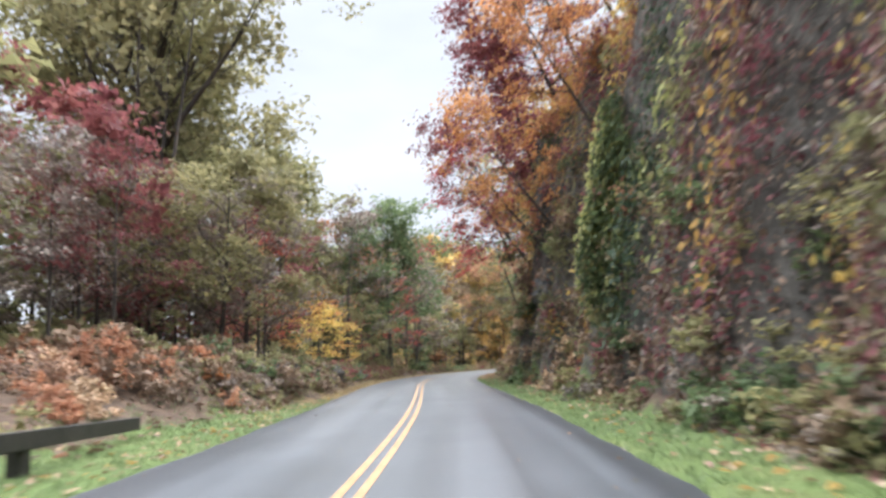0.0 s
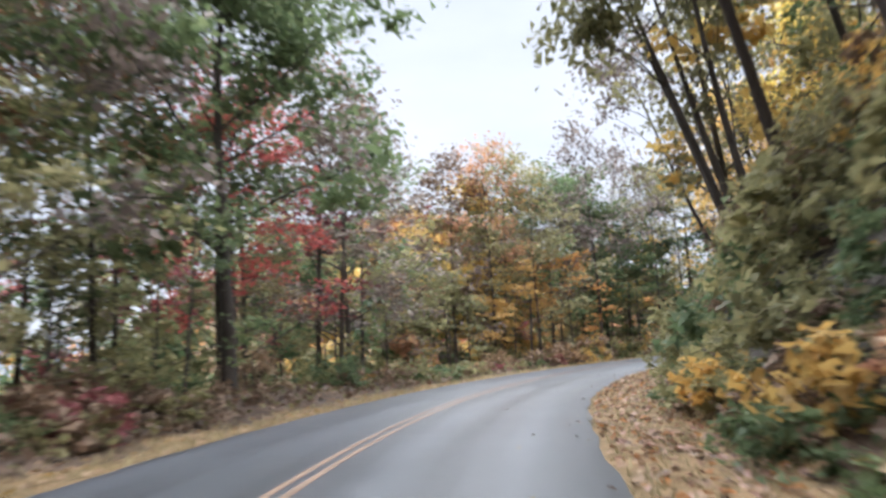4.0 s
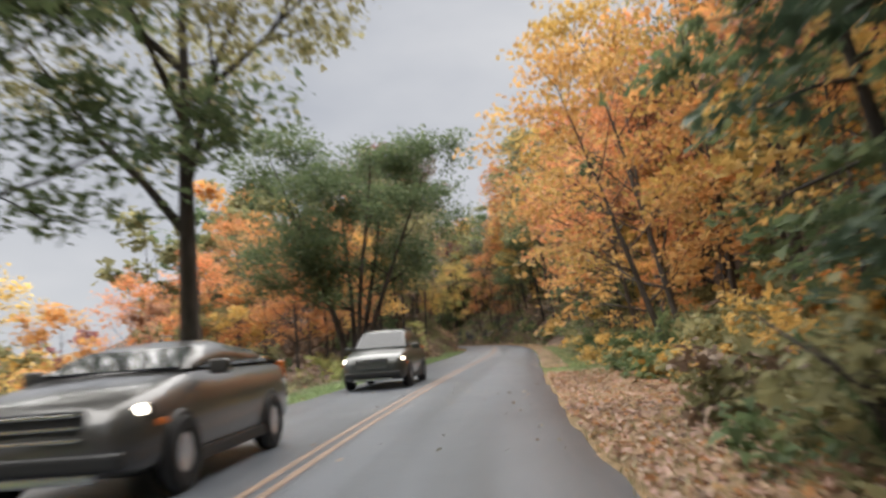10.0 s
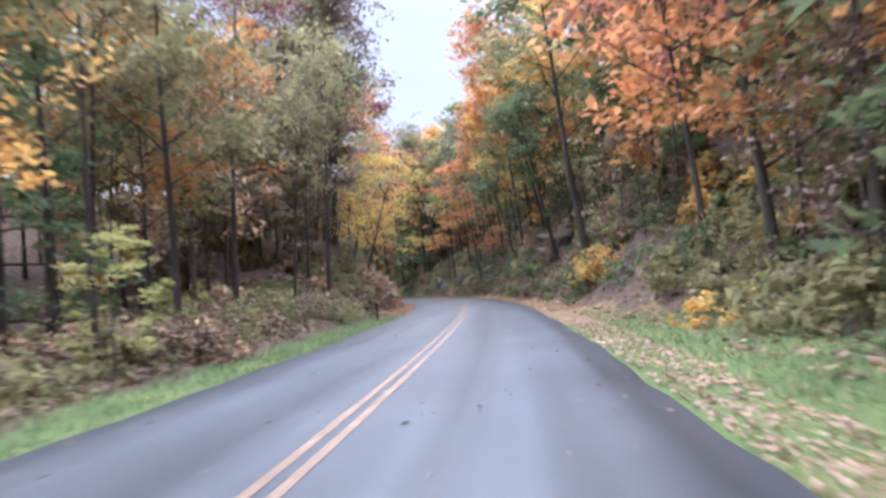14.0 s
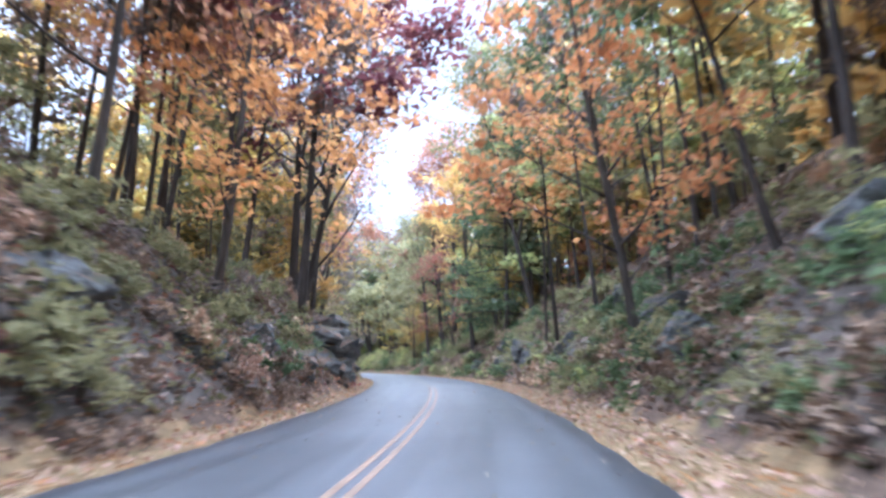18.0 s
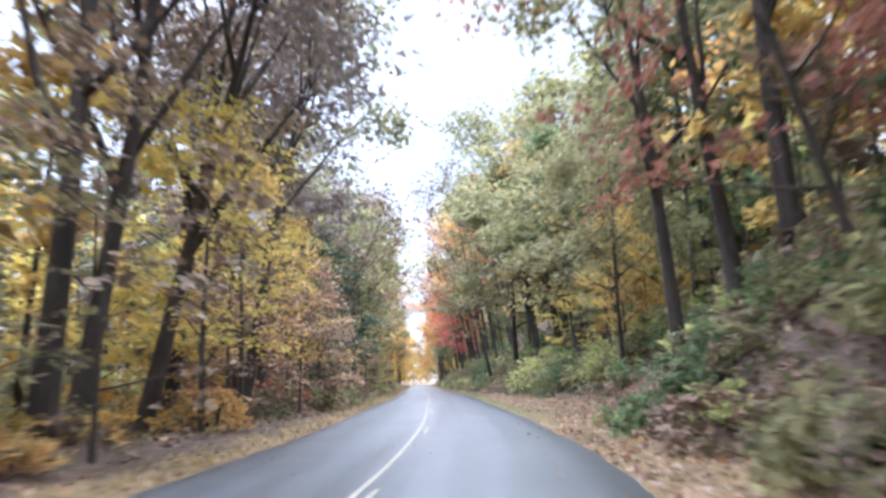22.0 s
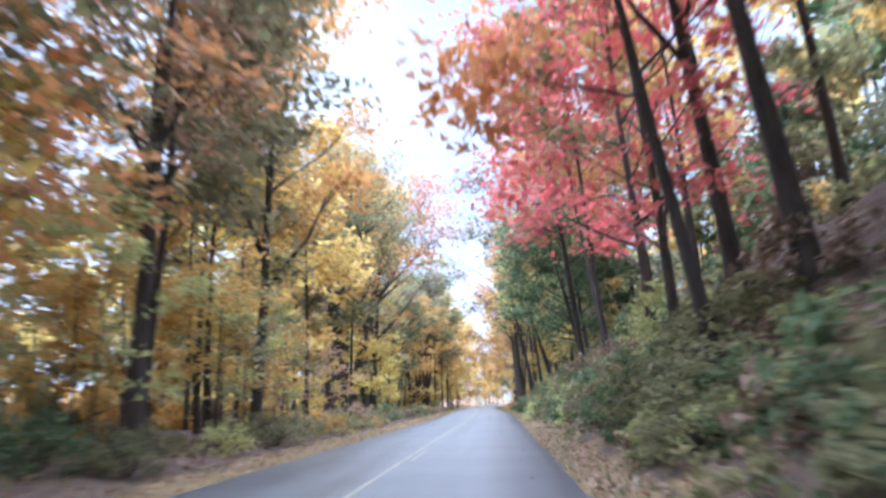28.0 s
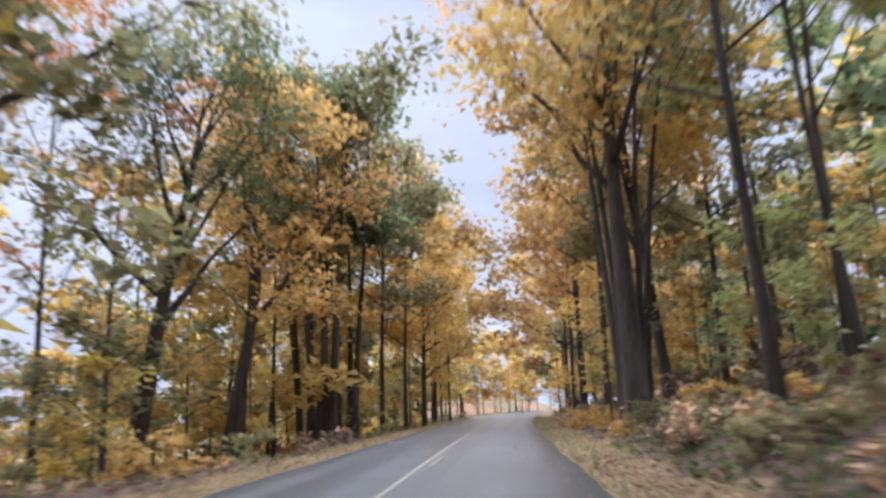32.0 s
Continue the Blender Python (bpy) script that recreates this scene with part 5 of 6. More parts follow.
brush(398, 505, 5.4, 9, 60, "olive 4 green 3 brown 1 lime 1", 0.6, 1.1)
brush(325, 620, -18, -5.6, 230, "brown 2 olive 4 gold 2 green 1", 0.6, 1.2)
brush(500, 620, 5.8, 16, 110, "brown 2 olive 4 gold 2", 0.6, 1.2)
brush(322, 640, -38, -14, 170, "gold 3 yellow 2 olive 4", 1.4, 2.6)
brush(330, 640, 14, 36, 120, "olive 4 gold 2 green 2", 1.4, 2.6)
brush(498, 524, 5.3, 9, 40, "green 3 olive 4 brown 1", 0.6, 1.2)
brush(524, 566, 5.6, 10, 60, "gold 4 tan 2 olive 2 brown 2", 0.5, 1.0)
brush(205, 330, -34, -14, 60, "olive 4 brown 2 gold 1", 1.2, 2.2)
brush(40, 130, -30, -14, 60, "olive 4 brown 2 green 1", 1.2, 2.2)
brush(124, 150, -10, -4.9, 80, "olive 4 brown 2 gold 2 green 1", 0.7, 1.4)
brush(358, 392, -14, -5.2, 130, "brown 5 olive 3 rust 1", 0.7, 1.4)
brush(160, 184, 5.8, 8.5, 50, "gold 3 olive 3 orange 1", 0.6, 1.0)
brush(44, 80, 4.9, 6.5, 90, "brown 4 olive 3 green 2 grey 1", 0.4, 0.8)
brush(206, 248, -11, -5.4, 70, "brown 3 olive 3 tan 1", 0.6, 1.1)
brush(184, 216, 7.5, 11.5, 90, "olive 4 green 2 gold 1 brown 1", 0.5, 0.9)
back_woods.build()
undergrowth.build()

rng = np.random.default_rng(77)
far = []
for s0, s1, d0, d1, count in ((110, 345, -340, -43, 560), (170, 420, 44, 130, 130), (560, 678, -120, -44, 40), (560, 678, 44, 120, 40)):
    for _ in range(count):
        s, d = rng.uniform(s0, s1), d0 + (d1 - d0) * rng.random()
        x, y = plan(s, d)
        if np.sqrt(((ROADXY - (x, y)) ** 2).sum(1)).min() > 42:
            far.append((x, y, far_height(x, y) - 1))
far_trees("hillside_woods", far, "orange 4 rust 3 gold 3 olive 4 maroon 1 green 2", 15, "autumn woods on the far hillsides, orange, gold and olive")


# ---- rock ----
def boulder(seed, corners=20):
    """A broken block of rock about 2 m across: flat cleavage faces, sharp edges, fine relief."""
    rnd = random.Random(seed)
    bm = bmesh.new()
    for _ in range(corners):
        p = Vector([rnd.uniform(-1, 1) for _ in range(3)])
        k = max(abs(c) for c in p) or 1
        p = p / k * rnd.uniform(0.78, 1.0)
        if abs(p.x) > 0.6 and abs(p.y) > 0.6 and abs(p.z) > 0.6:
            p *= 0.86
        bm.verts.new(p)
    r = bmesh.ops.convex_hull(bm, input=bm.verts[:])
    bmesh.ops.delete(bm, geom=[g for g in r["geom_interior"] if isinstance(g, bmesh.types.BMVert)], context="VERTS")
    bmesh.ops.dissolve_limit(bm, angle_limit=0.28, verts=bm.verts[:], edges=bm.edges[:])
    bmesh.ops.triangulate(bm, faces=bm.faces[:])
    bmesh.ops.subdivide_edges(bm, edges=bm.edges[:], cuts=5, use_grid_fill=True)
    for v in bm.verts:
        q = v.co.copy()
        crack = max(0.0, 0.1 - abs(noise.noise(q * 1.7 + Vector((seed, 0, 7))))) / 0.1
        bed = 0.05 * math.sin(9 * (q.z + 0.15 * q.x) + seed)
        v.co = q * (1 + 0.07 * noise.noise(q * 2.5 + Vector((0, seed, 5))) + 0.04 * noise.noise(q * 8) - 0.09 * crack) + Vector((q.x, q.y, 0)) * bed
    bmesh.ops.recalc_face_normals(bm, faces=bm.faces[:])
    me = bpy.data.meshes.new("rock")
    bm.to_mesh(me)
    bm.free()
    me.materials.append(ROCK)
    return me


BOULDERS = [boulder(k) for k in range(6)]


def rock(s, d, size, turn=0.0, tip=0.0, lift=0.0, label="broken grey rock set in the bank"):
    ob = new("rock", BOULDERS[pick_rng.randrange(6)])
    ob.matrix_world = Matrix.Translation(spot(s, d, lift)) @ Matrix.Rotation(radians(heading(s) + turn), 4, "Z") @ Matrix.Rotation(radians(tip), 4, "Y") @ Matrix.Diagonal((size[0] / 2, size[1] / 2, size[2] / 2, 1))
    return tagged(ob, label, "rock", "rocks of the cut")


for k in range(14):     # low stony bank on the outside of the first bend
    rock(66 + 1.7 * k + pick_rng.uniform(-0.5, 0.5), -4.65 - pick_rng.uniform(0, 0.6), (pick_rng.uniform(0.7, 1.2), pick_rng.uniform(1.0, 1.9), pick_rng.uniform(0.7, 1.2)), pick_rng.uniform(-20, 20), 0, 0.15, "grey fieldstone in the low bank")
rock(73.5, 7.3, (2.0, 4.2, 3.0), 8, 5, 0.2, "dark wet overhang of the rock cut")
rock(70, 8.0, (2.4, 4.4, 3.4), -6, 8, 0.8, "dark wet overhang of the rock cut")
rock(76, 7.9, (2.4, 4.0, 3.2), 10, 4, 1.0, "dark wet overhang of the rock cut")
rock(73, 6.6, (1.8, 3.0, 2.2), 8, 12, 0.6, "pale grey slab of bare rock")
# stacked ledge on the inside of the bend: s, d, foot height, size across, along and up
for s, d, z, size in ((297.5, -5.5, 0.6, (2.6, 3.8, 1.9)), (301.3, -5.6, 0.6, (2.6, 3.9, 1.9)), (304.3, -5.3, 0.5, (2.0, 3.0, 1.8)), (298.6, -5.2, 1.9, (3.0, 4.4, 1.7)), (302.6, -5.1, 1.8, (3.0, 4.2, 1.8)),
                      (296.2, -5.9, 2.4, (2.8, 4.0, 1.6)), (300.0, -5.8, 3.0, (3.2, 4.6, 1.6)), (303.8, -5.9, 2.9, (2.8, 3.6, 1.4)), (294, -5.6, 1.2, (2.2, 3.0, 1.8)), (309.8, -5.3, 1.3, (0.9, 2.2, 2.2)), (312, -6.2, 1.8, (1.4, 2.0, 1.4)),
                      (317.3, -5.4, 0.6, (2.2, 3.2, 1.7)), (320.6, -5.2, 0.5, (2.0, 2.8, 1.5)), (316.6, -5.4, 1.9, (2.8, 3.8, 1.5)), (320.2, -5.4, 1.7, (2.4, 2.8, 1.2)), (314.5, -6.0, 2.4, (2.4, 3.0, 1.5)), (288, -5.6, 1.0, (1.8, 2.8, 1.6)), (283, -6.3, 1.8, (2.0, 2.8, 1.6)), (277, -6.0, 1.4, (1.8, 2.6, 1.4)), (271, -6.6, 2.4, (2.2, 3.4, 1.6)), (266, -6.2, 1.8, (2.0, 3.0, 1.4)), (260, -6.6, 2.2, (1.8, 2.6, 1.3))):
    rock(s, d, (size[0] * 1.08, size[1] * 1.08, size[2] * 1.1), pick_rng.uniform(-14, 14), pick_rng.uniform(-8, 8), z - float(land(s, d)), "dark overhanging ledge of layered rock")
for s, d, size in ((262, 8.4, (1.2, 3.4, 0.8)), (265, 9.2, (1.4, 3.0, 0.9)), (258, 9.6, (1.4, 2.6, 0.9)), (270, 7.6, (1.6, 2.4, 1.3)), (276, 6.4, (1.8, 2.4, 1.6)), (282, 7.6, (2.0, 2.6, 1.7)), (288, 6.2, (1.8, 2.8, 1.7)), (294, 6.8, (2.0, 2.6, 1.8)),
                   (299, 5.8, (1.7, 2.6, 1.6)), (304, 6.2, (2.0, 2.8, 2.0)), (308, 5.7, (1.8, 2.4, 1.6)), (313, 6.8, (1.6, 2.2, 1.4)), (290, 8.8, (2.2, 2.4, 1.8)), (320, 6.0, (1.2, 1.8, 1.0)), (250, 7.0, (1.3, 2.0, 1.1)), (246, 8.6, (1.5, 2.4, 1.2)), (255, 6.2, (1.1, 1.6, 0.9))):
    rock(s, d, size, pick_rng.uniform(-30, 30), 20, 0.15, "mossy grey rock among fallen leaves on the slope")


# ---- vines on the rock cut ----
def cling(rng, points, normals, size, hang=0.5):
    """Leaves that cling to a steep face, tips hanging."""
    n = len(points)
    nm = normals + rng.normal(size=(n, 3)) * 0.5
    nm /= np.linalg.norm(nm, axis=1)[:, None]
    dn = np.tile([0, 0, -1.0], (n, 1)) + rng.normal(size=(n, 3)) * hang
    a = dn - (dn * nm).sum(1)[:, None] * nm
    a /= np.linalg.norm(a, axis=1)[:, None] + 1e-9
    b = np.cross(nm, a)
    L = (size * rng.uniform(0.6, 1.4, n))[:, None]
    W = L * rng.uniform(0.5, 0.8, n)[:, None]
    v = np.stack([points - a * L * 0.5, points + b * W * 0.5 + nm * 0.02, points + a * L * 0.6 + nm * L * 0.1, points - b * W * 0.5 + nm * 0.02], 1).reshape(-1, 3)
    return v, np.arange(4 * n).reshape(n, 4)


def face_points(rng, s, d, out):
    """Points on the ground at s, d, pushed out towards the road."""
    p = plan(s, d - out)
    q = plan(s, d)
    nm = np.column_stack([plan(s, d - 1.0) - q, np.full(len(s), 0.35)])
    return np.column_stack([p, land(s, d)]), nm / np.linalg.norm(nm, axis=1)[:, None]


vines = Mass("vine_curtain", "brown and maroon vines with yellow leaves hanging over the rock cut", "vines")
vr = np.random.default_rng(5)
for colour, count, size in (("brown", 18000, 0.15), ("maroon", 15000, 0.14), ("grey", 5000, 0.15), ("olive", 5600, 0.14), ("tan", 900, 0.13), ("gold", 1000, 0.13)):
    s, d = vr.uniform(34, 86, count), vr.uniform(5.2, 9.4, count)
    keep = np.sin(s * 2.3 + len(colour)) + 0.6 * np.sin(s * 5.1 + d * 2) > vr.uniform(-1.5, 0.8, count)
    p, nm = face_points(vr, s[keep], d[keep], vr.uniform(0, 0.55, keep.sum()) ** 1.5)
    vines.add(*cling(vr, p, nm, size), LEAF[colour])
for s0, wide, colour, top, count in ((59, 1.1, "green", 6.5, 3600), (59.2, 1.2, "lime", 6.4, 2000), (56.9, 0.6, "deep", 7.6, 900), (61.5, 0.8, "gold", 8.2, 1800), (60.3, 0.5, "yellow", 8.2, 500), (52.5, 0.5, "lime", 7.5, 420), (50, 0.6, "gold", 7.8, 420), (44, 0.6, "olive", 7.4, 400), (66, 0.8, "olive", 8.4, 600), (71, 0.9, "olive", 8.2, 600), (76, 0.9, "gold", 8.0, 600), (47, 0.5, "yellow", 7.6, 160)):
    s, d = vr.normal(s0, wide * 0.5, count), vr.uniform(5.9, top + 0.7, count)
    p, nm = face_points(vr, s, d, vr.uniform(0.2, 1.0, count) * np.clip(1.2 - np.abs(s - s0) / wide, 0.1, 1))
    vines.add(*cling(vr, p, nm, 0.19), LEAF[colour])
for colour, count in (("brown", 56), ("maroon", 50), ("grey", 20), ("olive", 60), ("gold", 14), ("green", 24), ("tan", 8), ("rust", 7)):
    s, d = vr.uniform(38, 88, count), vr.uniform(5.8, 9.2, count)
    p, nm = face_points(vr, s, d, vr.uniform(0.2, 0.7, count))
    vines.add(*blades(vr, p, vr.uniform(0.4, 0.95, count), 90, 0.145, 1.0, 0.5, 0.3, True), LEAF[colour])
for colour, count in (("orange", 26), ("gold", 22), ("maroon", 16), ("rust", 18)):      # hanging over the brow
    s, d = vr.uniform(58, 84, count), vr.uniform(8.2, 9.6, count)
    p, nm = face_points(vr, s, d, vr.uniform(0.4, 1.6, count))
    vines.add(*blades(vr, p, vr.uniform(0.5, 1.1, count), 100, 0.16, 0.9, 0.6, 0.4, True), LEAF[colour])
for colour, count in (("brown", 15000), ("maroon", 9000), ("grey", 4000)):                # the dense curtain at the first cut
    s, d = vr.uniform(34, 56, count), vr.uniform(5.3, 9.0, count)
    p, nm = face_points(vr, s, d, vr.uniform(0, 0.6, count) ** 1.5)
    vines.add(*cling(vr, p, nm, 0.14), LEAF[colour])
vines.build()


# ---- fallen leaves and grass ----
def lie(rng, s, d, size, tilt=0.35, lift=0.03):
    p = np.column_stack([plan(s, d), land(s, d) + lift + np.where(np.abs(d) < HALF, 0.075, 0)])
    n = len(p)
    nm = rng.normal(size=(n, 3)) * tilt
    nm[:, 2] = 1
    nm /= np.linalg.norm(nm, axis=1)[:, None]
    a = np.cross(nm, rng.normal(size=(n, 3)))
    a /= np.linalg.norm(a, axis=1)[:, None]
    b = np.cross(nm, a)
    L = (size * rng.uniform(0.6, 1.4, n))[:, None]
    W = L * rng.uniform(0.5, 0.85, n)[:, None]
    v = np.stack([p - a * L * 0.5, p + b * W * 0.5 + nm * L * 0.12, p + a * L * 0.5, p - b * W * 0.5 + nm * L * 0.12], 1).reshape(-1, 3)
    return v, np.arange(4 * n).reshape(n, 4)


lr = np.random.default_rng(9)
fallen = Mass("fallen_leaves", "tan, orange and pink-brown fallen leaves along the verges", "leaves")
for s0, s1, d0, d1, count, size, colours in (
        (84, 168, 3.25, 5.4, 7000, 0.14, "tan 3 pink 2 orange 1 brown 2"), (150, 179, 3.3, 6.0, 10000, 0.09, "tan 3 pink 3 orange 1"), (182, 222, 3.25, 4.2, 4500, 0.075, "tan 3 pink 3"), (182, 222, 3.3, 6.5, 900, 0.08, "tan 3 gold 1"),
        (228, 345, 3.25, 5.2, 8000, 0.14, "tan 4 pink 3 orange 1"), (236, 330, -4.8, -3.25, 5200, 0.14, "tan 3 pink 3 orange 2"), (345, 400, 3.9, 8.0, 12000, 0.13, "pink 5 tan 2 rust 1"),
        (395, 540, 3.3, 4.9, 6000, 0.13, "pink 3 tan 3 brown 1"), (320, 560, -4.9, -3.25, 5000, 0.13, "tan 3 brown 2 gold 1"), (40, 160, -4.6, -3.3, 1800, 0.13, "tan 3 gold 1"), (36, 84, 3.6, 5.8, 700, 0.14, "tan 2 pink 1 gold 1"),
        (84, 235, 5.0, 12, 5200, 0.24, "brown 4 tan 2 rust 1"), (232, 345, 4.8, 13, 9000, 0.24, "brown 4 tan 2 pink 1"), (246, 326, -12, -4.4, 9000, 0.2, "brown 5 rust 1 maroon 1"), (345, 620, 5, 12, 6000, 0.24, "brown 4 tan 2"), (322, 620, -14, -4.6, 9000, 0.2, "brown 5 maroon 1"), (36, 250, -12, -5, 4500, 0.24, "brown 4 tan 1 rust 1")):
    per = count // len(mix(colours))
    for c in mix(colours):
        fallen.add(*lie(lr, lr.uniform(s0, s1, per), d0 + (d1 - d0) * (lr.uniform(0, 1, per)), size), LEAF[c])
for count, f in ((520, lambda n: HALF - np.abs(lr.normal(0, 0.5, n))), (220, lambda n: -HALF + np.abs(lr.normal(0, 0.5, n))), (260, lambda n: lr.uniform(-3, 3, n))):
    for c in ("tan", "straw", "pale"):
        fallen.add(*lie(lr, lr.uniform(36, 560, count // 3), f(count // 3), 0.085, 0.2, 0.0), LEAF[c])
for c in ("tan", "straw", "pale"):
    fallen.add(*lie(lr, lr.uniform(150, 345, 200), lr.uniform(-2.6, 3.1, 200), 0.085, 0.2, 0.0), LEAF[c])
fallen.build()


cover = Mass("ground_cover", "low leafy plants and litter matted over the banks", "ground cover")
for s0, s1, d0, d1, count, colours in ((84, 165, 5.0, 9.5, 9000, "olive 4 green 3 brown 2 gold 1"), (232, 345, 5.0, 11, 11000, "olive 3 green 2 brown 4 grey 1 tan 1"), (244, 326, -10, -4.6, 9000, "olive 3 brown 4 grey 2 rust 1"),
                                       (400, 545, 4.7, 10, 11000, "olive 4 green 3 brown 2"), (325, 545, -11, -5.2, 7000, "brown 4 olive 3 tan 1"), (58, 130, -9, -4.4, 6000, "brown 4 olive 3 grey 1"), (345, 402, 7.6, 13, 4000, "olive 3 green 3 brown 2"), (205, 250, -11, -4.9, 4000, "brown 3 olive 3")):
    per = count // len(mix(colours))
    for c in mix(colours):
        cover.add(*lie(lr, lr.uniform(s0, s1, per), lr.uniform(d0, d1, per), 0.24, 0.9, 0.12), LEAF[c])
cover.build()


def turf(rng, s, d, high):
    n = len(s)
    p = np.column_stack([plan(s, d), land(s, d) - 0.02])
    a = rng.uniform(0, 6.28, n)
    side = np.column_stack([np.cos(a), np.sin(a), np.zeros(n)])
    h = (high * rng.uniform(0.5, 1.4, n))[:, None]
    lean = rng.normal(size=(n, 3)) * 0.45
    lean[:, 2] = 1
    v = np.stack([p - side * 0.018, p + side * 0.018, p + lean * h], 1).reshape(-1, 3)
    return v, np.arange(3 * n).reshape(n, 3)


gr = np.random.default_rng(12)
grass = Mass("verge_grass", "short green and straw-coloured grass along the verges", "grass")
for s0, s1, d0, d1, count, high, colour in ((34, 86, 3.2, 6.0, 13000, 0.1, "grass"), (34, 66, -7.4, -3.2, 12000, 0.1, "grass"), (176, 226, 4.2, 7.8, 12000, 0.1, "grass"), (166, 226, 3.3, 7.8, 3000, 0.12, "straw"), (150, 238, -4.9, -3.2, 11000, 0.13, "grass"),
                                             (340, 402, 3.4, 8.2, 6000, 0.14, "straw"), (340, 402, 3.3, 6.2, 4000, 0.1, "grass"), (84, 165, 3.2, 5.2, 3500, 0.14, "straw"), (66, 150, -4.5, -3.2, 6000, 0.14, "straw"), (238, 340, -4.4, -3.2, 3500, 0.13, "straw"), (228, 340, 3.2, 5.0, 5000, 0.14, "straw"),
                                             (320, 600, -4.8, -3.2, 12000, 0.15, "straw"), (400, 600, 3.2, 4.9, 8000, 0.15, "straw"), (400, 600, 3.2, 4.2, 3000, 0.12, "grass")):
    grass.add(*turf(gr, gr.uniform(s0, s1, count), gr.uniform(d0, d1, count), high), LEAF[colour])
grass.build()


# ---- timber guard rail ----
def box(bm, size, m):
    """A box with softened edges."""
    r = bmesh.ops.create_cube(bm, size=1.0)
    bmesh.ops.transform(bm, verts=r["verts"], matrix=m @ Matrix.Diagonal((*size, 1)))
    return r


def soft_box(size, m=Matrix(), bevel=0.01, segments=2):
    bm = bmesh.new()
    box(bm, size, m)
    bmesh.ops.bevel(bm, geom=bm.edges[:], offset=bevel, segments=segments, affect="EDGES", profile=0.6)
    return bm


rail = tagged(new("guard_rail"), "dark weathered timber guard rail on short posts in grass", "guard rail")
rail.location = spot(40, -4.6)
ends = [(28, -4.2, 0.74), (34, -4.2, 0.74), (40, -4.3, 0.74), (46, -4.75, 0.62), (52.5, -5.6, 0.4)]
for (s0, d0, z0), (s1, d1, z1) in zip(ends, ends[1:]):
    a, b = Vector((*plan(s0, d0), z0 - 0.15)), Vector((*plan(s1, d1), z1 - 0.15))
    m = Matrix.Translation((a + b) / 2 - rail.location) @ (b - a).to_track_quat("Y", "Z").to_matrix().to_4x4()
    part("beam", soft_box((0.15, (b - a).length + 0.02, 0.26), m, 0.02), TIMBER, rail)
for s, d, z in ((30, -4.38, 0.7), (33.5, -4.38, 0.7), (37, -4.4, 0.7), (40.5, -4.5, 0.7), (47, -4.95, 0.5)):
    p = Vector((*plan(s, d), z / 2 - 0.15)) - rail.location
    part("post", soft_box((0.22, 0.25, z + 0.3), Matrix.Translation(p) @ Matrix.Rotation(radians(heading(s)), 4, "Z"), 0.02), TIMBER, rail)

marker = tagged(new("marker_post"), "small dark marker post in the verge grass", "post")
marker.location = spot(233, -4.0)
part("post", soft_box((0.1, 0.06, 0.8), Matrix.Translation((0, 0, 0.35)), 0.01), TIMBER, marker)
part("cap", soft_box((0.12, 0.08, 0.06), Matrix.Translation((0, 0, 0.78)), 0.012), TIMBER, marker, "weathered slanted cap")


# ---- two oncoming cars ----
GLASS = plain("dark_car_glass", (0.02, 0.024, 0.027), 0.07)
TYRE, CHROME = plain("tyre_rubber", (0.015, 0.015, 0.016), 0.8), plain("chrome", (0.65, 0.66, 0.67), 0.18, 1.0)
BLACK = plain("black_plastic", (0.02, 0.02, 0.021), 0.5)
LAMP, ln, ll, lp = shader("lit_headlamp")
lp.inputs["Emission Color"].default_value, lp.inputs["Emission Strength"].default_value = (1.0, 0.92, 0.75, 1), 5.0
lp.inputs["Base Color"].default_value = (0.9, 0.9, 0.85, 1)
AMBER = plain("amber_lens", (0.6, 0.16, 0.03), 0.25)


def loft(sections):
    """A body through cross sections: rows of (y, half width, bottom, top, tumblehome)."""
    bm = bmesh.new()
    rings = []
    for y, w, lo_z, hi_z, tuck in sections:
        pts = [(-w * 0.86, lo_z), (-w, lo_z + 0.12), (-w, lo_z + 0.6 * (hi_z - lo_z)), (-w * tuck, hi_z - 0.03), (-w * tuck * 0.85, hi_z), (0, hi_z + 0.02), (w * tuck * 0.85, hi_z), (w * tuck, hi_z - 0.03), (w, lo_z + 0.6 * (hi_z - lo_z)), (w, lo_z + 0.12), (w * 0.86, lo_z)]
        rings.append([bm.verts.new((x, y, z)) for x, z in pts])
    for a, b in zip(rings, rings[1:]):
        for k in range(len(a)):
            bm.faces.new((a[k], a[(k + 1) % len(a)], b[(k + 1) % len(b)], b[k]))
    bm.faces.new(rings[0][::-1])
    bm.faces.new(rings[-1])
    bmesh.ops.recalc_face_normals(bm, faces=bm.faces[:])
    bmesh.ops.bevel(bm, geom=bm.edges[:], offset=0.025, segments=2, affect="EDGES", clamp_overlap=True)
    for f in bm.faces:
        f.smooth = True
    return bm


def panel(points, thick=0.02):
    """A thin pane through the points."""
    bm = bmesh.new()
    f = bm.faces.new([bm.verts.new(p) for p in points])
    r = bmesh.ops.extrude_face_region(bm, geom=[f])
    off = f.normal * thick if f.normal.length else Vector((0, 0, thick))
    f.normal_update()
    bmesh.ops.translate(bm, verts=[v for v in r["geom"] if isinstance(v, bmesh.types.BMVert)], vec=f.normal * thick)
    bmesh.ops.recalc_face_normals(bm, faces=bm.faces[:])
    return bm


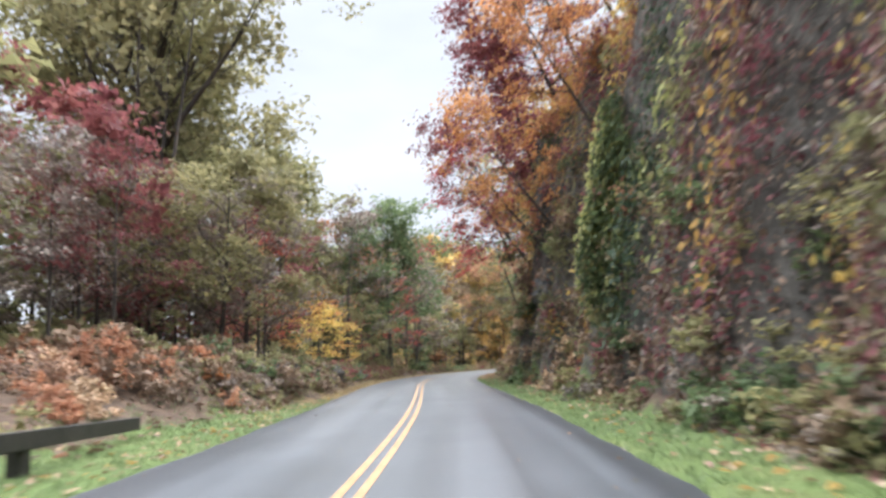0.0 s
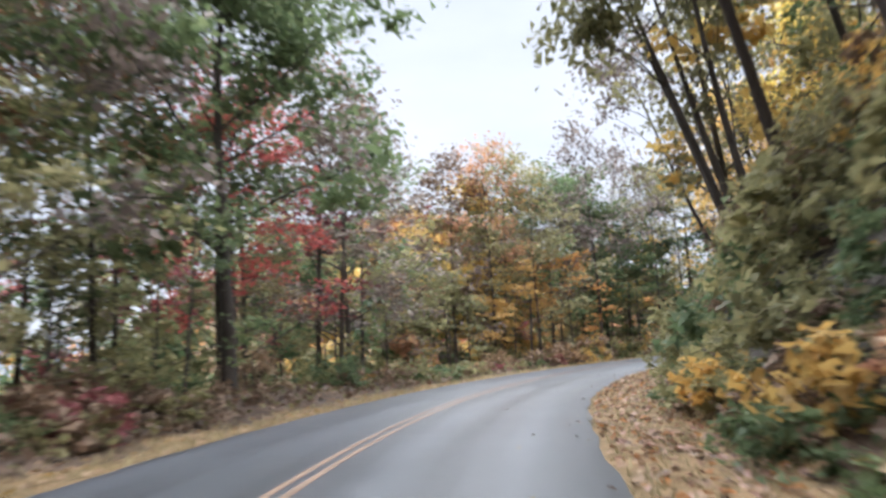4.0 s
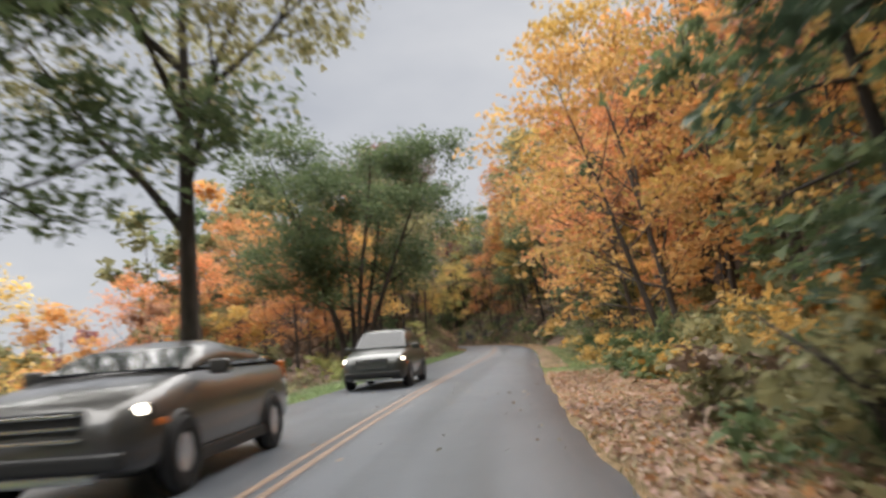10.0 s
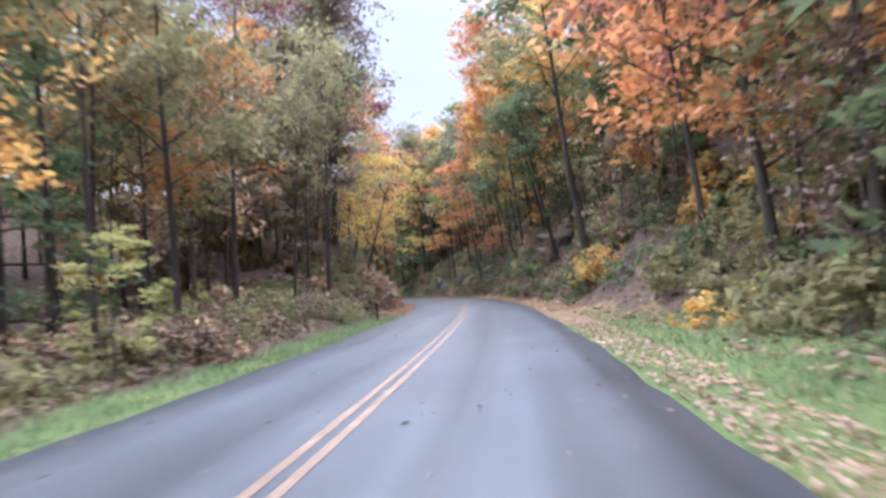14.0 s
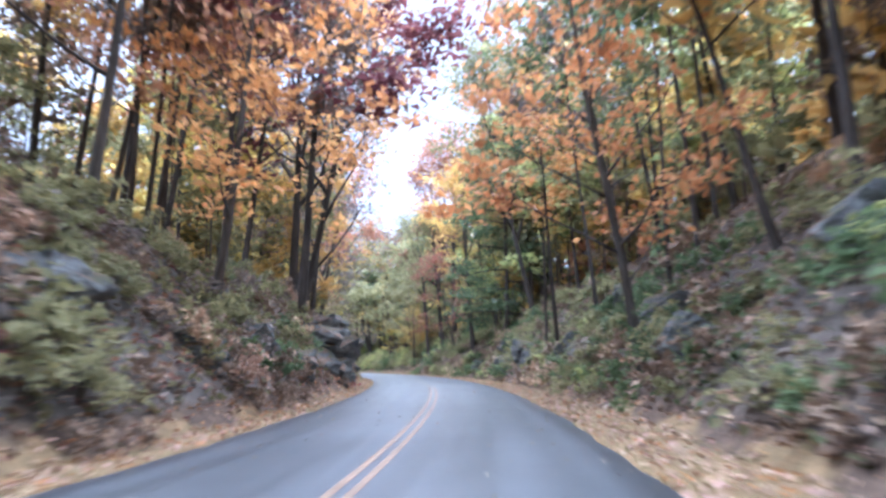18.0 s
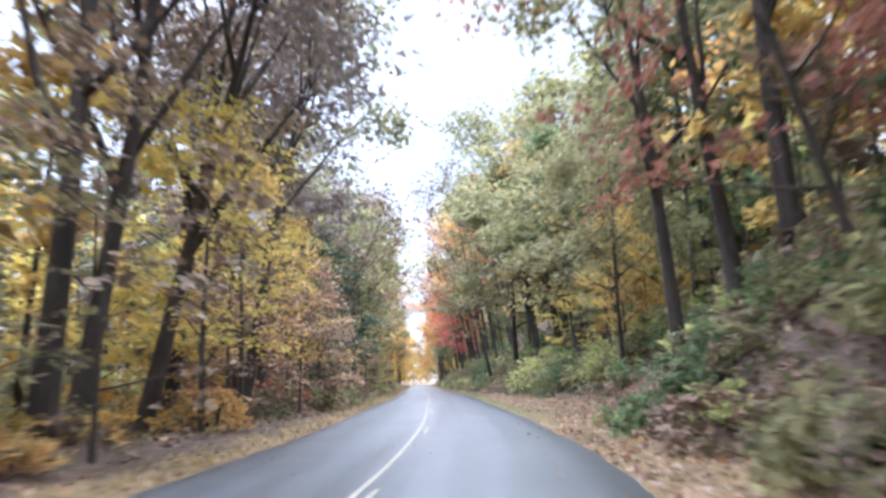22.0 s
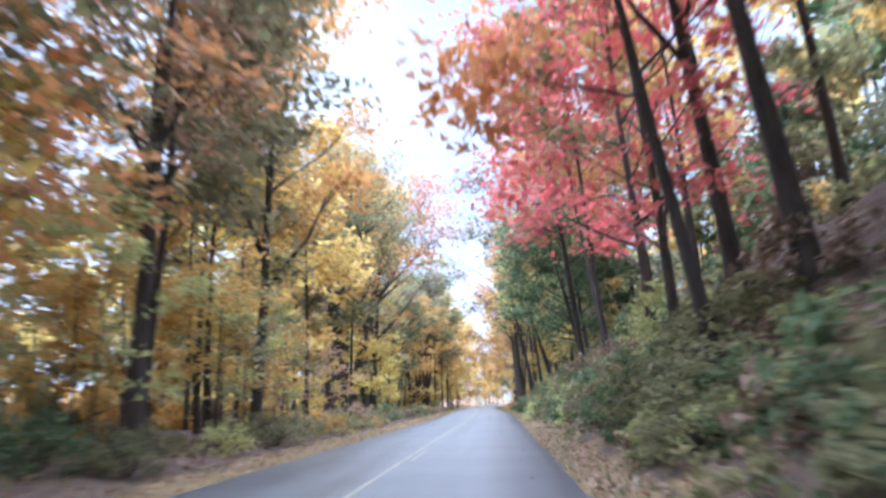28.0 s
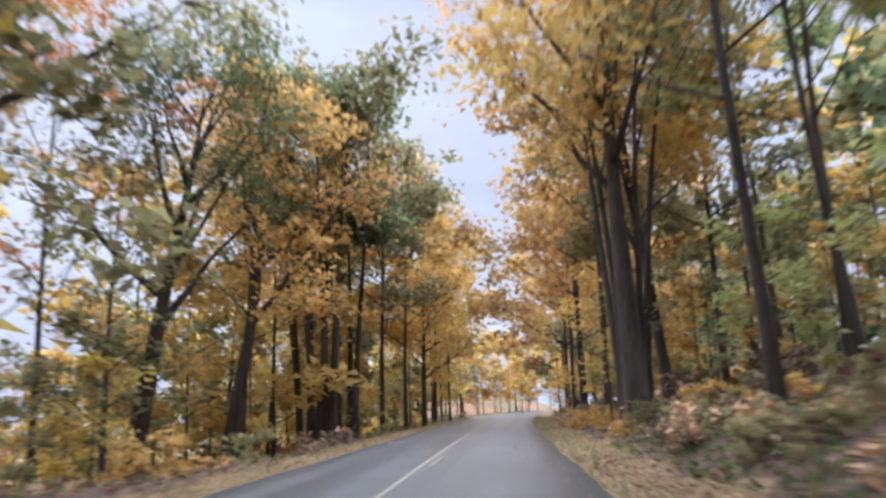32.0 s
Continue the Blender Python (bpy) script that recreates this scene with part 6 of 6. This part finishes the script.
def disc(radius, width, sides=28, hole=0.0, dome=0.02):
    """A wheel-shaped solid about the x axis."""
    bm = bmesh.new()
    prof = [(hole, -width / 2), (radius - 0.04, -width / 2), (radius, -width / 2 + 0.04), (radius, width / 2 - 0.04), (radius - 0.04, width / 2), (hole, width / 2 - (dome if not hole else 0))]
    rings = [[bm.verts.new((x, r * math.cos(2 * math.pi * k / sides), r * math.sin(2 * math.pi * k / sides))) for k in range(sides)] for r, x in prof if r > 0]
    for a, b in zip(rings, rings[1:]):
        for k in range(sides):
            bm.faces.new((a[k], a[(k + 1) % sides], b[(k + 1) % sides], b[k]))
    if hole:
        for k in range(sides):
            bm.faces.new((rings[-1][k], rings[-1][(k + 1) % sides], rings[0][(k + 1) % sides], rings[0][k]))
    else:
        bm.faces.new(rings[0][::-1])
        bm.faces.new(rings[-1])
    bmesh.ops.recalc_face_normals(bm, faces=bm.faces[:])
    return bm


def car(s, d, body_mat, label, grille_slats, low=0.0):
    """A car 4.7 m long that faces back along the road. low: how far its roof stays under 1.7 m."""
    top = tagged(new("car"), label, "car", "oncoming cars")
    top.matrix_world = Matrix.Translation((*plan(s, d), 0.03)) @ Matrix.Rotation(radians(heading(s) + 180), 4, "Z")
    part("body", loft([(2.36, 0.62, 0.38, 0.66, 0.95), (2.28, 0.78, 0.29, 0.83, 0.93), (2.05, 0.89, 0.25, 0.94, 0.92), (1.6, 0.93, 0.24, 1.03, 0.92), (1.0, 0.94, 0.24, 1.12, 0.92), (-1.9, 0.94, 0.24, 1.1, 0.94), (-2.25, 0.9, 0.28, 1.06, 0.94), (-2.36, 0.82, 0.36, 0.95, 0.95)]), body_mat, top)
    part("roof", loft([(1.02, 0.82, 1.02, 1.12, 0.97), (0.35, 0.78, 1.05, 1.62 - low, 0.82), (-0.2, 0.78, 1.05, 1.7 - low, 0.8), (-1.4, 0.78, 1.05, 1.67 - 1.3 * low, 0.8), (-2.1 + 1.6 * low, 0.76, 1.05, 1.48 - 0.9 * low, 0.82), (-2.28, 0.76, 1.0, 1.12, 0.97)]), body_mat, top)
    part("windscreen", panel([(-0.74, 0.98, 1.14), (0.74, 0.98, 1.14), (0.6, 0.36, 1.6 - low), (-0.6, 0.36, 1.6 - low)], 0.03), GLASS, top, "dark windscreen reflecting the sky")
    part("rear_window", panel([(0.68, -2.27, 1.2), (-0.68, -2.27, 1.2), (-0.58, -2.1 + 1.6 * low, 1.47 - 0.9 * low), (0.58, -2.1 + 1.6 * low, 1.47 - 0.9 * low)], 0.03), GLASS, top)
    for side in (-1, 1):
        for y0, y1, y2, y3 in ((0.72, -0.12, -0.15, 0.3), (-0.22, -1.05, -1.05, -0.22), (-1.15, -1.95 + low, -1.75 + 1.4 * low, -1.15)):
            q = [(side * 0.8, y0, 1.14), (side * 0.8, y1, 1.14), (side * 0.665, y2, 1.56 - low), (side * 0.665, y3, 1.56 - low)]
            part("side_window", panel(q if side < 0 else q[::-1], 0.02), GLASS, top)
        light = part("headlight", soft_box((0.4, 0.14, 0.1), Matrix.Translation((side * 0.69, 2.11, 0.8)) @ Matrix.Rotation(side * -0.62, 4, "Z") @ Matrix.Rotation(side * -0.16, 4, "Y"), 0.04, 3), LAMP, top, "lit headlight")
        part("bezel", soft_box((0.46, 0.12, 0.17), Matrix.Translation((side * 0.69, 2.07, 0.79)) @ Matrix.Rotation(side * -0.62, 4, "Z"), 0.03), BLACK, light)
        part("fog_light", soft_box((0.18, 0.08, 0.09), Matrix.Translation((side * 0.62, 2.27, 0.45)), 0.02), CHROME, top)
        part("mirror", soft_box((0.22, 0.12, 0.16), Matrix.Translation((side * 1.04, 0.68, 1.14)), 0.04, 3), body_mat, top)
        part("side_marker", soft_box((0.03, 0.2, 0.06), Matrix.Translation((side * 0.935, 1.86, 0.7)), 0.01), AMBER, top, "amber side marker")
        part("sill", soft_box((0.1, 2.4, 0.14), Matrix.Translation((side * 0.9, 0.0, 0.28)), 0.03), BLACK, top)
        if not low:
            part("roof_rail", soft_box((0.04, 1.7, 0.05), Matrix.Translation((side * 0.6, -0.8, 1.71 - 1.1 * low)), 0.015), BLACK, top)
        part("tail_light", soft_box((0.16, 0.1, 0.34), Matrix.Translation((side * 0.78, -2.3, 0.95)), 0.03), AMBER, top, "red tail light")
        for y in (1.42, -1.4):
            arch = disc(0.42, 0.12)
            bmesh.ops.translate(arch, verts=arch.verts[:], vec=(side * 0.89, y, 0.37))
            part("wheel_arch", arch, BLACK, top)
            wheel = new("wheel")
            wheel.parent = top
            wheel.location = (side * 0.86, y, 0.36)
            tyre = part("tyre", disc(0.36, 0.24, 28, 0.22), TYRE, wheel)
            part("rim", disc(0.225, 0.2, 20), CHROME, wheel)
    part("grille", soft_box((0.92, 0.08, 0.3), Matrix.Translation((0, 2.31, 0.72)), 0.03), BLACK, top)
    for k in range(grille_slats):
        part("slat", soft_box((0.88, 0.05, 0.03), Matrix.Translation((0, 2.36, 0.62 + 0.21 * k / max(1, grille_slats - 1))), 0.01), CHROME, top, "chrome grille slat")
    part("bumper", soft_box((1.6, 0.14, 0.16), Matrix.Translation((0, 2.32, 0.42)), 0.05, 3), BLACK, top)
    part("skid_plate", soft_box((1.1, 0.1, 0.08), Matrix.Translation((0, 2.3, 0.29)), 0.02), CHROME, top)
    return top


car(162.8, -1.75, plain("grey_car_paint", (0.12, 0.117, 0.115), 0.28, 0.6, 0.6), "silver-grey low car with lit headlights on asphalt", 3, 0.25)
car(177.6, -1.6, plain("green_grey_car_paint", (0.045, 0.05, 0.046), 0.3, 0.2, 0.6), "green-grey sport utility car with chrome grille and lit headlights", 4)
